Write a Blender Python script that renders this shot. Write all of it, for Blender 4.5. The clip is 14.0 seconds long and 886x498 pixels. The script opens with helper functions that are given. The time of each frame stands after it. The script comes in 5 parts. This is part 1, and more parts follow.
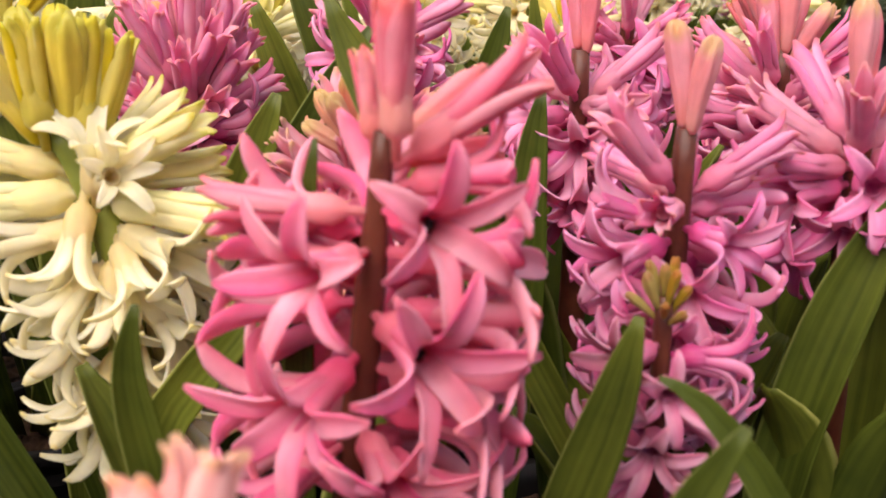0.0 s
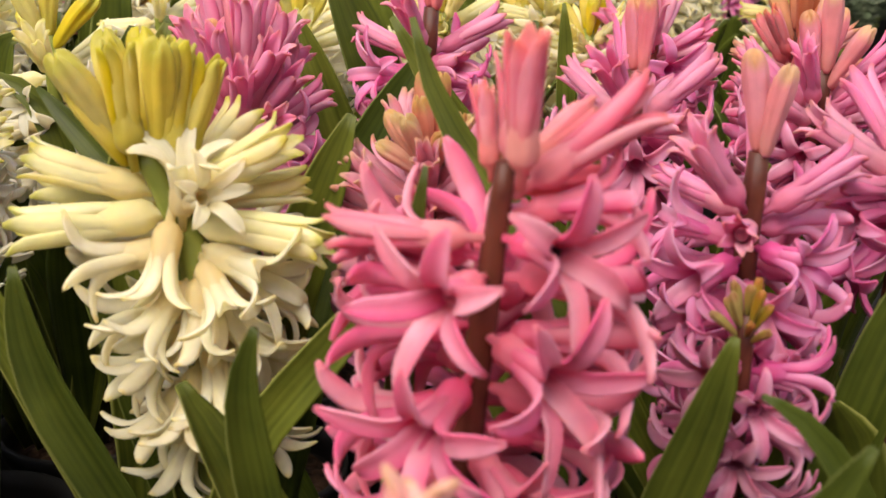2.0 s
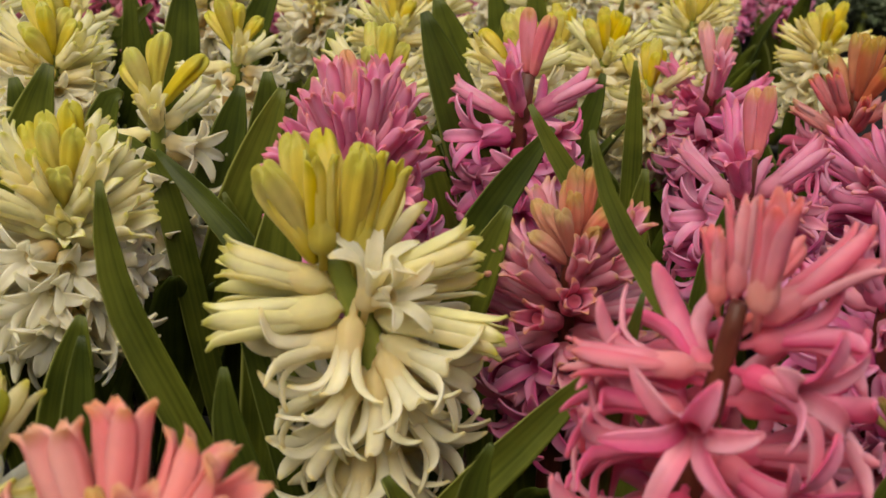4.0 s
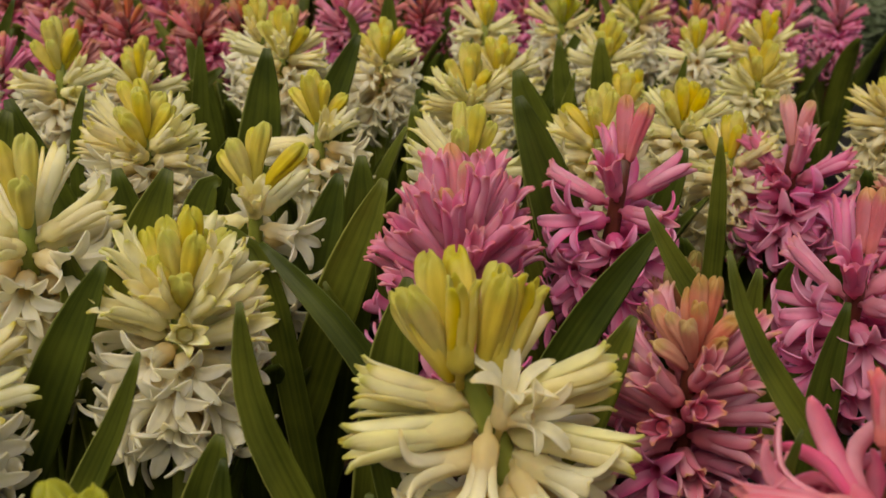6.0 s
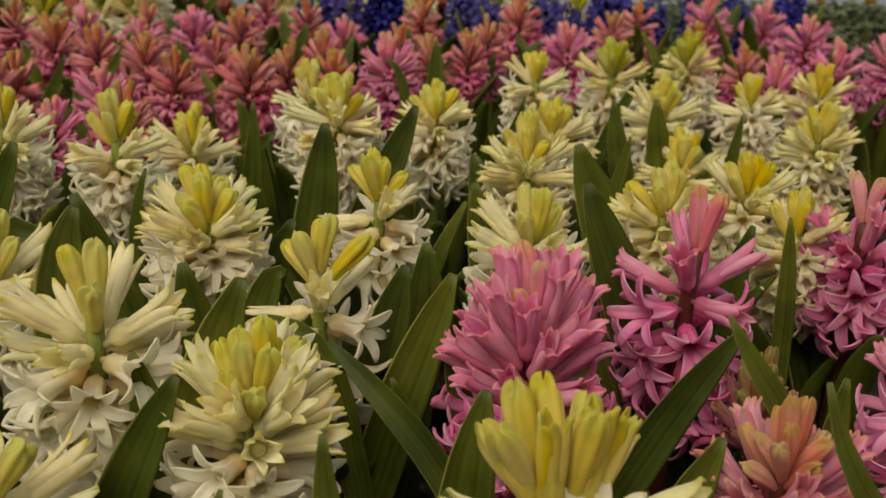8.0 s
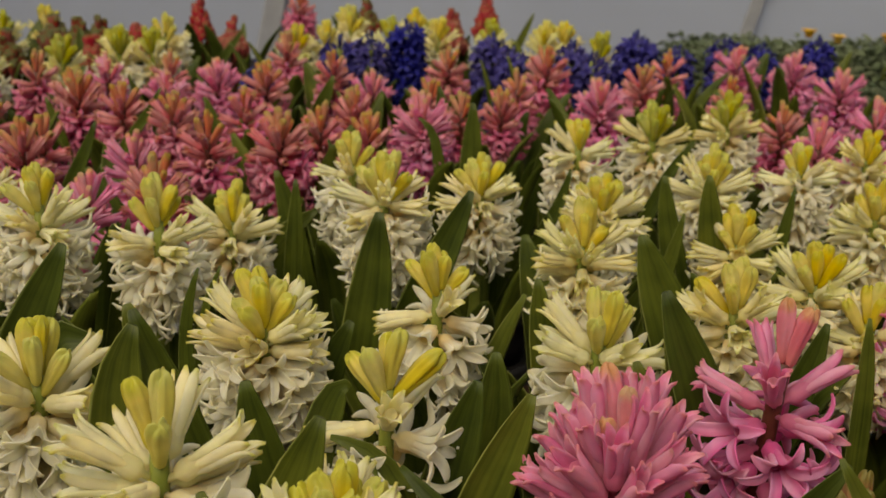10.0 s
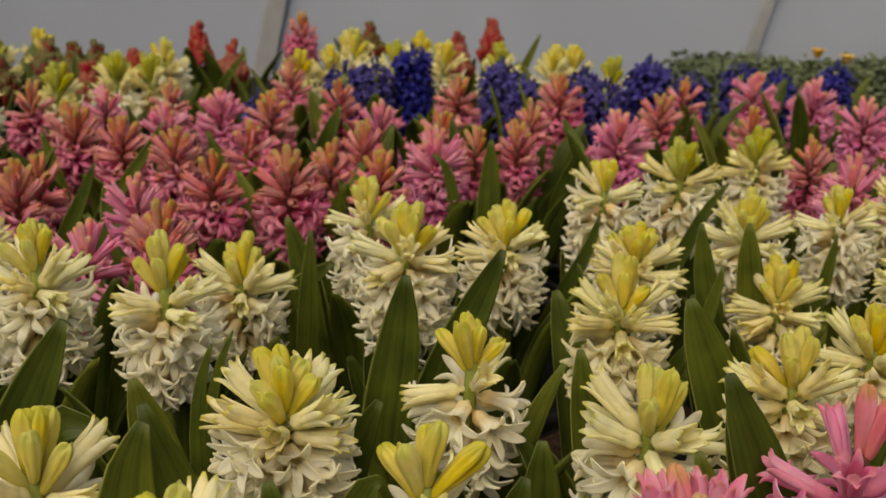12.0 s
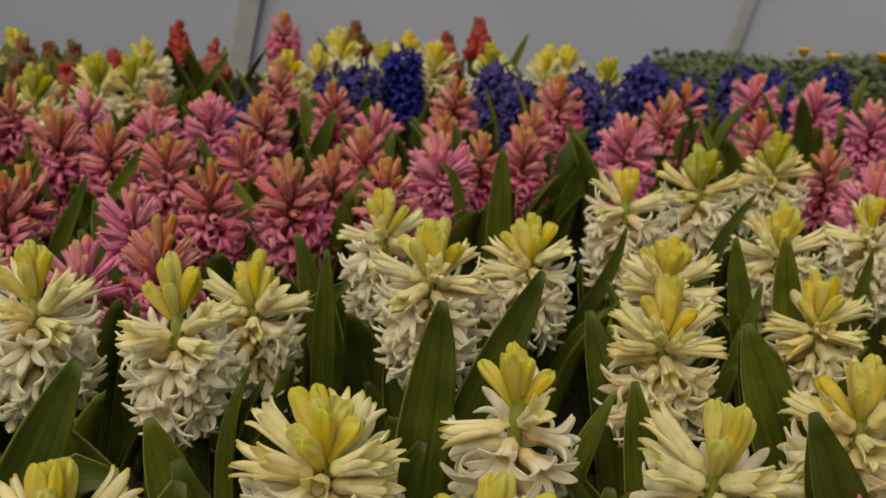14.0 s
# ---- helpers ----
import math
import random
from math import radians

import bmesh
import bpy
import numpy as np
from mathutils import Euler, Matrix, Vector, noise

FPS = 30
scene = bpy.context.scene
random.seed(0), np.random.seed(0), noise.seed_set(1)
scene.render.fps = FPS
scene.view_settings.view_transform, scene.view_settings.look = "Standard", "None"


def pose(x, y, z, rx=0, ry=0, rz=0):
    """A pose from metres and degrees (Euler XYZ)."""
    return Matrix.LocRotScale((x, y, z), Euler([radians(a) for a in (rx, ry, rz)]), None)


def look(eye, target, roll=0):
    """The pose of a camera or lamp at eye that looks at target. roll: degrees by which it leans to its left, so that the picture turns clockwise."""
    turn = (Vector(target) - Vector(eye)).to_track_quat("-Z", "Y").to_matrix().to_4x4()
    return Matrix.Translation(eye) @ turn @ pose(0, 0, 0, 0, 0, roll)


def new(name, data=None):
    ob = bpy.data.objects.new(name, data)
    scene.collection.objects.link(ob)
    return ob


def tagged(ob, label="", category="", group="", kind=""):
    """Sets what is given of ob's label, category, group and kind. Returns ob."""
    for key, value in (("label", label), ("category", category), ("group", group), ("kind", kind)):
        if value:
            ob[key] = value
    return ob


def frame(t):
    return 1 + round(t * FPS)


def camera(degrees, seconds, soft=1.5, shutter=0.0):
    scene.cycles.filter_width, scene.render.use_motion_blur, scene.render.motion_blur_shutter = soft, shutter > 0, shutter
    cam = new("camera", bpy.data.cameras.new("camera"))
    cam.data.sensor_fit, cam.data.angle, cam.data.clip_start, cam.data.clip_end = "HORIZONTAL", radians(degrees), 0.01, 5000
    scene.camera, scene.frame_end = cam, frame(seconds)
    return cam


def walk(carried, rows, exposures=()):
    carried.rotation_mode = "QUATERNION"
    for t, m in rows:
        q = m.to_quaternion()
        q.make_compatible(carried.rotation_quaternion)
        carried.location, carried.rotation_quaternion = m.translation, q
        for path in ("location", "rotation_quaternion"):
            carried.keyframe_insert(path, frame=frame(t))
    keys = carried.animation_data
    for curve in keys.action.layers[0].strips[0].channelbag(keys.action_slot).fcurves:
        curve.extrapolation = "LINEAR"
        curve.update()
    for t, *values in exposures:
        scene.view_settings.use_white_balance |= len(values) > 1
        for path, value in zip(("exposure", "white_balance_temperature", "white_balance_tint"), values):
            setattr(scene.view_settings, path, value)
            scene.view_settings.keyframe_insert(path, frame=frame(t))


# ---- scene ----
cam = camera(44.2, 14.0, 1.6)
PATH = [
    (0, (0.055, 0.045, 0.304), (-0.224, 1.908, -0.366), -0.4),
    (0.5, (0.052, 0.042, 0.305), (-0.219, 1.907, -0.364), -0.4),
    (1, (0.045, 0.038, 0.305), (-0.214, 1.906, -0.361), -0.2),
    (1.5, (0.037, 0.037, 0.306), (-0.21, 1.906, -0.36), -0.3),
    (2, (0.023, 0.034, 0.313), (-0.186, 1.905, -0.363), 0.3),
    (2.5, (0.006, 0.028, 0.325), (-0.154, 1.896, -0.372), 0.5),
    (3, (-0.019, 0.022, 0.336), (-0.129, 1.887, -0.379), 1.8),
    (3.5, (-0.037, 0.019, 0.344), (-0.102, 1.885, -0.374), 2.7),
    (3.7, (-0.042, 0.02, 0.348), (-0.108, 1.881, -0.382), 2.5),
    (5.8, (-0.085, 0.028, 0.38), (-0.17, 1.898, -0.326), 2.3),
    (6, (-0.088, 0.03, 0.382), (-0.177, 1.899, -0.325), 2.1),
    (6.5, (-0.095, 0.035, 0.391), (-0.193, 1.904, -0.316), 2.2),
    (7, (-0.1, 0.039, 0.397), (-0.21, 1.908, -0.306), 2.2),
    (7.5, (-0.104, 0.044, 0.404), (-0.222, 1.916, -0.291), 2.1),
    (8, (-0.108, 0.049, 0.409), (-0.245, 1.923, -0.276), 1.7),
    (8.5, (-0.116, 0.057, 0.42), (-0.257, 1.933, -0.257), 1.6),
    (9, (-0.124, 0.062, 0.428), (-0.26, 1.946, -0.23), 2.0),
    (9.2, (-0.128, 0.065, 0.429), (-0.258, 1.949, -0.23), 1.9),
    (11.3, (-0.158, 0.11, 0.446), (-0.301, 2.0, -0.191), 1.9),
    (11.5, (-0.16, 0.115, 0.446), (-0.298, 2.005, -0.192), 2.0),
    (12, (-0.164, 0.126, 0.446), (-0.286, 2.019, -0.188), 1.9),
    (12.5, (-0.171, 0.134, 0.446), (-0.28, 2.028, -0.188), 2.0),
    (13, (-0.18, 0.143, 0.445), (-0.274, 2.037, -0.192), 2.0),
    (13.5, (-0.189, 0.152, 0.443), (-0.266, 2.045, -0.196), 2.1),
    (14, (-0.198, 0.163, 0.444), (-0.257, 2.058, -0.194), 2.2),
]
EXPOSURES = [(0, 1.5, 6700, 22), (1.5, 1.38, 6700, 20), (2.5, 1.12, 6800, 16), (3, 0.9, 6850, 14), (3.7, 0.68, 6950, 13), (6, 0.34, 7300, 12), (9, 0.2, 7350, 11), (11.5, 0.36, 7500, 11), (14, 0.17, 7500, 11)]
walk(cam, [(t, look(eye, target, roll)) for t, eye, target, roll in PATH], EXPOSURES)
cam.data.dof.use_dof = True
cam.data.dof.focus_distance = 0.43
cam.data.dof.aperture_fstop = 21.0

# ---- world, sun ----
SUN_UP, SUN_ROUND = 54.0, 205.0
world = bpy.data.worlds.new("sky")
scene.world = world
world.use_nodes = True
wn = world.node_tree.nodes
sky = wn.new("ShaderNodeTexSky")
sky.sky_type = "NISHITA"
sky.sun_disc = False
sky.sun_elevation = radians(SUN_UP)
sky.sun_rotation = radians(SUN_ROUND)
sky.dust_density = 4.0
world.node_tree.links.new(sky.outputs[0], wn["Background"].inputs[0])
wn["Background"].inputs[1].default_value = 0.09
sun_data = bpy.data.lights.new("sun", "SUN")
sun_data.energy, sun_data.angle, sun_data.color = 2.75, radians(60), (1.0, 0.92, 0.78)
sun = new("sun", sun_data)
su, sr = radians(SUN_UP), radians(SUN_ROUND)
sun_dir = Vector((math.sin(sr) * math.cos(su), math.cos(sr) * math.cos(su), math.sin(su)))
sun.matrix_world = look(sun_dir * 5, (0, 0, 0))


# ---- materials ----
def material(name):
    m = bpy.data.materials.new(name)
    m.use_nodes = True
    return m, m.node_tree.nodes, m.node_tree.links, m.node_tree.nodes["Principled BSDF"]


def mixed(n, l, fac, a, b):
    """A colour mix node; fac, a and b are sockets or values."""
    q = n.new("ShaderNodeMix")
    q.data_type = "RGBA"
    for sock, v in ((q.inputs[0], fac), (q.inputs[6], a), (q.inputs[7], b)):
        if isinstance(v, bpy.types.NodeSocket):
            l.new(v, sock)
        elif isinstance(v, tuple):
            sock.default_value = (*v, 1)
        else:
            sock.default_value = v
    return q.outputs[2]


def ranged(n, l, v, a, b, c=0.0, d=1.0):
    q = n.new("ShaderNodeMapRange")
    q.interpolation_type = "SMOOTHSTEP"
    l.new(v, q.inputs[0])
    for i, x in enumerate((a, b, c, d)):
        q.inputs[1 + i].default_value = x
    return q.outputs[0]


def petal(name, base, edge, tip, throat, glow=0.22, tip_from=0.8, hue=0.006, flesh=0.25):
    """Petal tissue: a deeper stripe along each lobe, pale edges, its own throat and tips, fine veins, light that shines through."""
    m, n, l, p = material(name)
    uv = n.new("ShaderNodeUVMap")
    sep = n.new("ShaderNodeSeparateXYZ")
    l.new(uv.outputs[0], sep.inputs[0])
    u, v = sep.outputs[0], sep.outputs[1]
    away = n.new("ShaderNodeMath")
    away.operation = "PINGPONG"
    l.new(u, away.inputs[0])
    away.inputs[1].default_value = 0.5
    col = mixed(n, l, ranged(n, l, away.outputs[0], 0.1, 0.42), edge, base)
    col = mixed(n, l, ranged(n, l, v, tip_from, 1.0), col, tip)
    col = mixed(n, l, ranged(n, l, v, 0.05, 0.55, 1, 0), col, throat)
    tc = n.new("ShaderNodeTexCoord")
    info = n.new("ShaderNodeObjectInfo")
    blot = n.new("ShaderNodeTexNoise")
    blot.noise_dimensions = "4D"
    blot.inputs["Scale"].default_value = 90
    blot.inputs["Detail"].default_value = 3
    l.new(tc.outputs["Object"], blot.inputs["Vector"])
    l.new(info.outputs["Random"], blot.inputs["W"])
    hs = n.new("ShaderNodeHueSaturation")
    l.new(col, hs.inputs["Color"])
    l.new(ranged(n, l, info.outputs["Random"], 0, 1, 0.5 - hue, 0.5 + hue), hs.inputs["Hue"])
    l.new(ranged(n, l, blot.outputs[0], 0.3, 0.7, 0.88, 1.08), hs.inputs["Value"])
    l.new(ranged(n, l, info.outputs["Random"], 0, 1, 1.08, 0.9), hs.inputs["Saturation"])
    col = hs.outputs[0]
    l.new(col, p.inputs["Base Color"])
    p.inputs["Roughness"].default_value = 0.46
    p.inputs["Specular IOR Level"].default_value = 0.27
    p.inputs["Subsurface Weight"].default_value = flesh
    p.inputs["Subsurface Radius"].default_value = (1.0, 0.8, 0.5)
    p.inputs["Subsurface Scale"].default_value = 0.003
    p.inputs["Sheen Weight"].default_value = 0.03
    vein = n.new("ShaderNodeTexNoise")
    mp = n.new("ShaderNodeMapping")
    mp.inputs["Scale"].default_value = (38, 3, 1)
    l.new(uv.outputs[0], mp.inputs[0])
    l.new(mp.outputs[0], vein.inputs["Vector"])
    vein.inputs["Scale"].default_value = 1.0
    vein.inputs["Detail"].default_value = 2
    bump = n.new("ShaderNodeBump")
    bump.inputs["Strength"].default_value = 0.25
    bump.inputs["Distance"].default_value = 0.0006
    l.new(vein.outputs[0], bump.inputs["Height"])
    l.new(bump.outputs[0], p.inputs["Normal"])
    tr = n.new("ShaderNodeBsdfTranslucent")
    l.new(col, tr.inputs[0])
    mx = n.new("ShaderNodeMixShader")
    mx.inputs[0].default_value = glow
    l.new(p.outputs[0], mx.inputs[1])
    l.new(tr.outputs[0], mx.inputs[2])
    l.new(mx.outputs[0], n["Material Output"].inputs[0])
    return m


def plain(name, a, b, scale, rough=0.6, bump=0.3, dist=0.002, detail=5):
    """A surface of two colours in noise, with relief."""
    m, n, l, p = material(name)
    tc = n.new("ShaderNodeTexCoord")
    no = n.new("ShaderNodeTexNoise")
    no.inputs["Scale"].default_value = scale
    no.inputs["Detail"].default_value = detail
    l.new(tc.outputs["Object"], no.inputs["Vector"])
    l.new(mixed(n, l, ranged(n, l, no.outputs[0], 0.3, 0.7), a, b), p.inputs["Base Color"])
    p.inputs["Roughness"].default_value = rough
    bu = n.new("ShaderNodeBump")
    bu.inputs["Strength"].default_value = bump
    bu.inputs["Distance"].default_value = dist
    l.new(no.outputs[0], bu.inputs["Height"])
    l.new(bu.outputs[0], p.inputs["Normal"])
    p.inputs["Specular IOR Level"].default_value = 0.15 if rough > 0.8 else 0.4
    return m


def leaf_material(name, dark, light, rim):
    m, n, l, p = material(name)
    uv = n.new("ShaderNodeUVMap")
    sep = n.new("ShaderNodeSeparateXYZ")
    l.new(uv.outputs[0], sep.inputs[0])
    info = n.new("ShaderNodeObjectInfo")
    tc = n.new("ShaderNodeTexCoord")
    no = n.new("ShaderNodeTexNoise")
    no.inputs["Scale"].default_value = 35
    no.inputs["Detail"].default_value = 4
    l.new(tc.outputs["Object"], no.inputs["Vector"])
    streak = n.new("ShaderNodeTexNoise")
    sm = n.new("ShaderNodeMapping")
    sm.inputs["Scale"].default_value = (26, 1.2, 1)
    l.new(uv.outputs[0], sm.inputs[0])
    l.new(sm.outputs[0], streak.inputs["Vector"])
    streak.inputs["Scale"].default_value = 1.0
    streak.inputs["Detail"].default_value = 3
    both = n.new("ShaderNodeMath")
    both.operation = "ADD"
    l.new(no.outputs[0], both.inputs[0])
    l.new(streak.outputs[0], both.inputs[1])
    col = mixed(n, l, ranged(n, l, both.outputs[0], 0.5, 1.5), dark, light)
    away = n.new("ShaderNodeMath")
    away.operation = "PINGPONG"
    l.new(sep.outputs[0], away.inputs[0])
    away.inputs[1].default_value = 0.5
    col = mixed(n, l, ranged(n, l, away.outputs[0], 0.0, 0.07, 1, 0), col, rim)
    hs = n.new("ShaderNodeHueSaturation")
    l.new(col, hs.inputs["Color"])
    l.new(ranged(n, l, info.outputs["Random"], 0, 1, 0.75, 1.3), hs.inputs["Value"])
    l.new(ranged(n, l, info.outputs["Random"], 0, 1, 0.515, 0.49), hs.inputs["Hue"])
    l.new(hs.outputs[0], p.inputs["Base Color"])
    p.inputs["Roughness"].default_value = 0.46
    p.inputs["Specular IOR Level"].default_value = 0.3
    line = n.new("ShaderNodeTexNoise")
    mp = n.new("ShaderNodeMapping")
    mp.inputs["Scale"].default_value = (60, 2, 1)
    l.new(uv.outputs[0], mp.inputs[0])
    l.new(mp.outputs[0], line.inputs["Vector"])
    line.inputs["Scale"].default_value = 1.0
    bu = n.new("ShaderNodeBump")
    bu.inputs["Strength"].default_value = 0.3
    bu.inputs["Distance"].default_value = 0.0006
    l.new(line.outputs[0], bu.inputs["Height"])
    l.new(bu.outputs[0], p.inputs["Normal"])
    tr = n.new("ShaderNodeBsdfTranslucent")
    l.new(hs.outputs[0], tr.inputs[0])
    mx = n.new("ShaderNodeMixShader")
    mx.inputs[0].default_value = 0.22
    l.new(p.outputs[0], mx.inputs[1])
    l.new(tr.outputs[0], mx.inputs[2])
    l.new(mx.outputs[0], n["Material Output"].inputs[0])
    return m


GREEN = leaf_material("hyacinth_leaf", (0.022, 0.037, 0.004), (0.125, 0.152, 0.018), (0.25, 0.27, 0.07))
BEDDING = leaf_material("bedding_leaf", (0.05, 0.08, 0.035), (0.16, 0.2, 0.11), (0.34, 0.37, 0.25))
STEM_GREEN = plain("green_stem", (0.16, 0.2, 0.03), (0.24, 0.27, 0.05), 80, 0.45, 0.2, 0.0006)
STEM_RED = plain("red_brown_stem", (0.06, 0.013, 0.008), (0.11, 0.03, 0.015), 120, 0.42, 0.25, 0.0006)
POT = plain("black_pot_plastic", (0.008, 0.008, 0.008), (0.014, 0.013, 0.013), 30, 0.5, 0.1, 0.0005)
SOIL = plain("potting_soil", (0.02, 0.012, 0.008), (0.09, 0.05, 0.03), 160, 0.95, 1.0, 0.006)
MAT = plain("ground_cover", (0.006, 0.006, 0.006), (0.014, 0.012, 0.011), 14, 0.85, 0.6, 0.003)
STEEL = plain("galvanised_tube", (0.24, 0.25, 0.27), (0.29, 0.3, 0.32), 25, 0.6, 0.1, 0.0005)
ANTHER = plain("dark_anther", (0.01, 0.006, 0.008), (0.03, 0.015, 0.02), 900, 0.7, 0.2, 0.0003)

VARIETY = {
    "cream": dict(
        bud=petal("yellow_bud", (0.67, 0.53, 0.05), (0.75, 0.64, 0.16), (0.48, 0.44, 0.05), (0.56, 0.46, 0.04), 0.22, 0.75, 0.006, 0.35),
        trumpet=petal("cream_trumpet", (0.93, 0.87, 0.44), (0.94, 0.89, 0.56), (0.68, 0.64, 0.14), (0.95, 0.88, 0.46), 0.46, 0.86, 0.01, 0.35),
        star=petal("cream_petal", (0.94, 0.895, 0.63), (0.95, 0.91, 0.7), (0.9, 0.8, 0.42), (0.92, 0.81, 0.44), 0.5, 0.9, 0.008, 0.35),
        stem=STEM_GREEN),
    "white": dict(
        bud=petal("lemon_bud", (0.65, 0.55, 0.065), (0.73, 0.64, 0.18), (0.5, 0.49, 0.08), (0.58, 0.5, 0.06), 0.22, 0.75, 0.006, 0.35),
        trumpet=petal("pale_trumpet", (0.95, 0.9, 0.53), (0.96, 0.92, 0.64), (0.74, 0.7, 0.19), (0.95, 0.9, 0.53), 0.46, 0.88, 0.01, 0.35),
        star=petal("white_petal", (0.95, 0.92, 0.73), (0.96, 0.935, 0.79), (0.93, 0.88, 0.6), (0.92, 0.79, 0.45), 0.5, 0.92, 0.008, 0.35),
        stem=STEM_GREEN),
    "pink": dict(
        bud=petal("coral_bud", (0.8, 0.19, 0.24), (0.85, 0.33, 0.38), (0.8, 0.22, 0.2), (0.78, 0.27, 0.24), 0.25, 0.8),
        trumpet=petal("pink_trumpet", (0.84, 0.2, 0.28), (0.89, 0.39, 0.46), (0.83, 0.25, 0.27), (0.79, 0.23, 0.28), 0.32, 0.88),
        star=petal("pink_petal", (0.85, 0.185, 0.33), (0.9, 0.36, 0.49), (0.87, 0.24, 0.34), (0.85, 0.15, 0.27), 0.32, 0.92),
        stem=STEM_RED),
    "orchid": dict(
        bud=petal("rose_bud", (0.731, 0.221, 0.256), (0.772, 0.33, 0.384), (0.593, 0.33, 0.17), (0.692, 0.248, 0.234), 0.25, 0.8),
        trumpet=petal("rose_trumpet", (0.811, 0.239, 0.416), (0.86, 0.385, 0.554), (0.731, 0.239, 0.277), (0.73, 0.25, 0.36), 0.32, 0.88),
        star=petal("orchid_petal", (0.802, 0.212, 0.426), (0.86, 0.385, 0.607), (0.761, 0.202, 0.373), (0.72, 0.13, 0.32), 0.32, 0.92),
        stem=STEM_RED),
    "budding": dict(
        bud=petal("olive_bud", (0.344, 0.221, 0.0328), (0.396, 0.295, 0.0656), (0.361, 0.164, 0.0492), (0.258, 0.213, 0.0328), 0.2, 0.75),
        trumpet=petal("mauve_trumpet", (0.602, 0.164, 0.262), (0.654, 0.279, 0.369), (0.619, 0.213, 0.213), (0.568, 0.164, 0.23), 0.2, 0.88),
        star=petal("mauve_petal", (0.602, 0.139, 0.279), (0.662, 0.279, 0.418), (0.602, 0.18, 0.279), (0.533, 0.0902, 0.213), 0.2, 0.92),
        stem=STEM_RED),
    "salmon": dict(
        bud=petal("salmon_bud", (0.56, 0.2, 0.1), (0.65, 0.3, 0.16), (0.4, 0.27, 0.06), (0.5, 0.17, 0.11), 0.22, 0.75),
        trumpet=petal("salmon_trumpet", (0.72, 0.21, 0.22), (0.8, 0.35, 0.35), (0.56, 0.24, 0.12), (0.6, 0.16, 0.16), 0.28, 0.85),
        star=petal("rose_petal", (0.7, 0.14, 0.27), (0.79, 0.31, 0.44), (0.6, 0.15, 0.22), (0.56, 0.09, 0.18), 0.3, 0.92),
        stem=STEM_RED),
    "peach": dict(
        bud=petal("peach_bud", (0.72, 0.28, 0.18), (0.78, 0.39, 0.26), (0.62, 0.38, 0.13), (0.76, 0.32, 0.25), 0.22, 0.75),
        trumpet=petal("peach_trumpet", (0.8, 0.26, 0.25), (0.85, 0.38, 0.35), (0.77, 0.36, 0.2), (0.73, 0.22, 0.22), 0.22, 0.85),
        star=petal("peach_petal", (0.82, 0.28, 0.33), (0.87, 0.42, 0.46), (0.8, 0.34, 0.32), (0.74, 0.2, 0.26), 0.22, 0.92),
        stem=STEM_RED),
    "blue": dict(
        bud=petal("indigo_bud", (0.0293, 0.0302, 0.151), (0.0489, 0.0475, 0.212), (0.0391, 0.0604, 0.106), (0.0293, 0.0345, 0.124), 0.2, 0.8),
        trumpet=petal("indigo_trumpet", (0.0343, 0.0302, 0.212), (0.0586, 0.0517, 0.3), (0.0391, 0.0345, 0.177), (0.0293, 0.0259, 0.177), 0.2, 0.9),
        star=petal("indigo_petal", (0.0215, 0.0172, 0.168), (0.0391, 0.0328, 0.256), (0.0391, 0.0345, 0.221), (0.0245, 0.0216, 0.177), 0.2, 0.92),
        stem=STEM_GREEN),
    "red": dict(
        bud=petal("crimson_bud", (0.4, 0.03, 0.04), (0.47, 0.07, 0.07), (0.24, 0.08, 0.03), (0.33, 0.03, 0.035), 0.2, 0.8),
        trumpet=petal("crimson_trumpet", (0.55, 0.06, 0.09), (0.6, 0.12, 0.15), (0.5, 0.1, 0.08), (0.45, 0.06, 0.07), 0.25, 0.88),
        star=petal("crimson_petal", (0.6, 0.07, 0.13), (0.64, 0.15, 0.2), (0.55, 0.1, 0.12), (0.5, 0.05, 0.1), 0.25, 0.92),
        stem=STEM_RED),
}

VARIETY["lime"] = dict(
    bud=petal("lime_bud", (0.42, 0.41, 0.03), (0.52, 0.5, 0.09), (0.32, 0.34, 0.035), (0.3, 0.33, 0.025), 0.2, 0.75, 0.008, 0.7),
    trumpet=VARIETY["cream"]["trumpet"], star=VARIETY["white"]["star"], stem=STEM_GREEN)
VARIETY["maroon"] = dict(
    bud=petal("green_tipped_maroon_bud", (0.3, 0.04, 0.035), (0.36, 0.07, 0.05), (0.1, 0.11, 0.025), (0.26, 0.05, 0.035), 0.2, 0.6),
    trumpet=VARIETY["red"]["trumpet"], star=VARIETY["red"]["star"], stem=STEM_RED)
# brownish buds, their colour taken darker still for the shade between neighbours
VARIETY["russet"] = dict(
    bud=petal("russet_bud", (0.26, 0.1, 0.05), (0.34, 0.17, 0.08), (0.2, 0.17, 0.04), (0.22, 0.09, 0.05), 0.2, 0.7),
    trumpet=petal("russet_trumpet", (0.36, 0.11, 0.12), (0.42, 0.19, 0.19), (0.32, 0.15, 0.07), (0.3, 0.09, 0.08), 0.2, 0.85),
    star=VARIETY["budding"]["star"], stem=STEM_RED)
VARIETY["dome"] = VARIETY["orchid"]
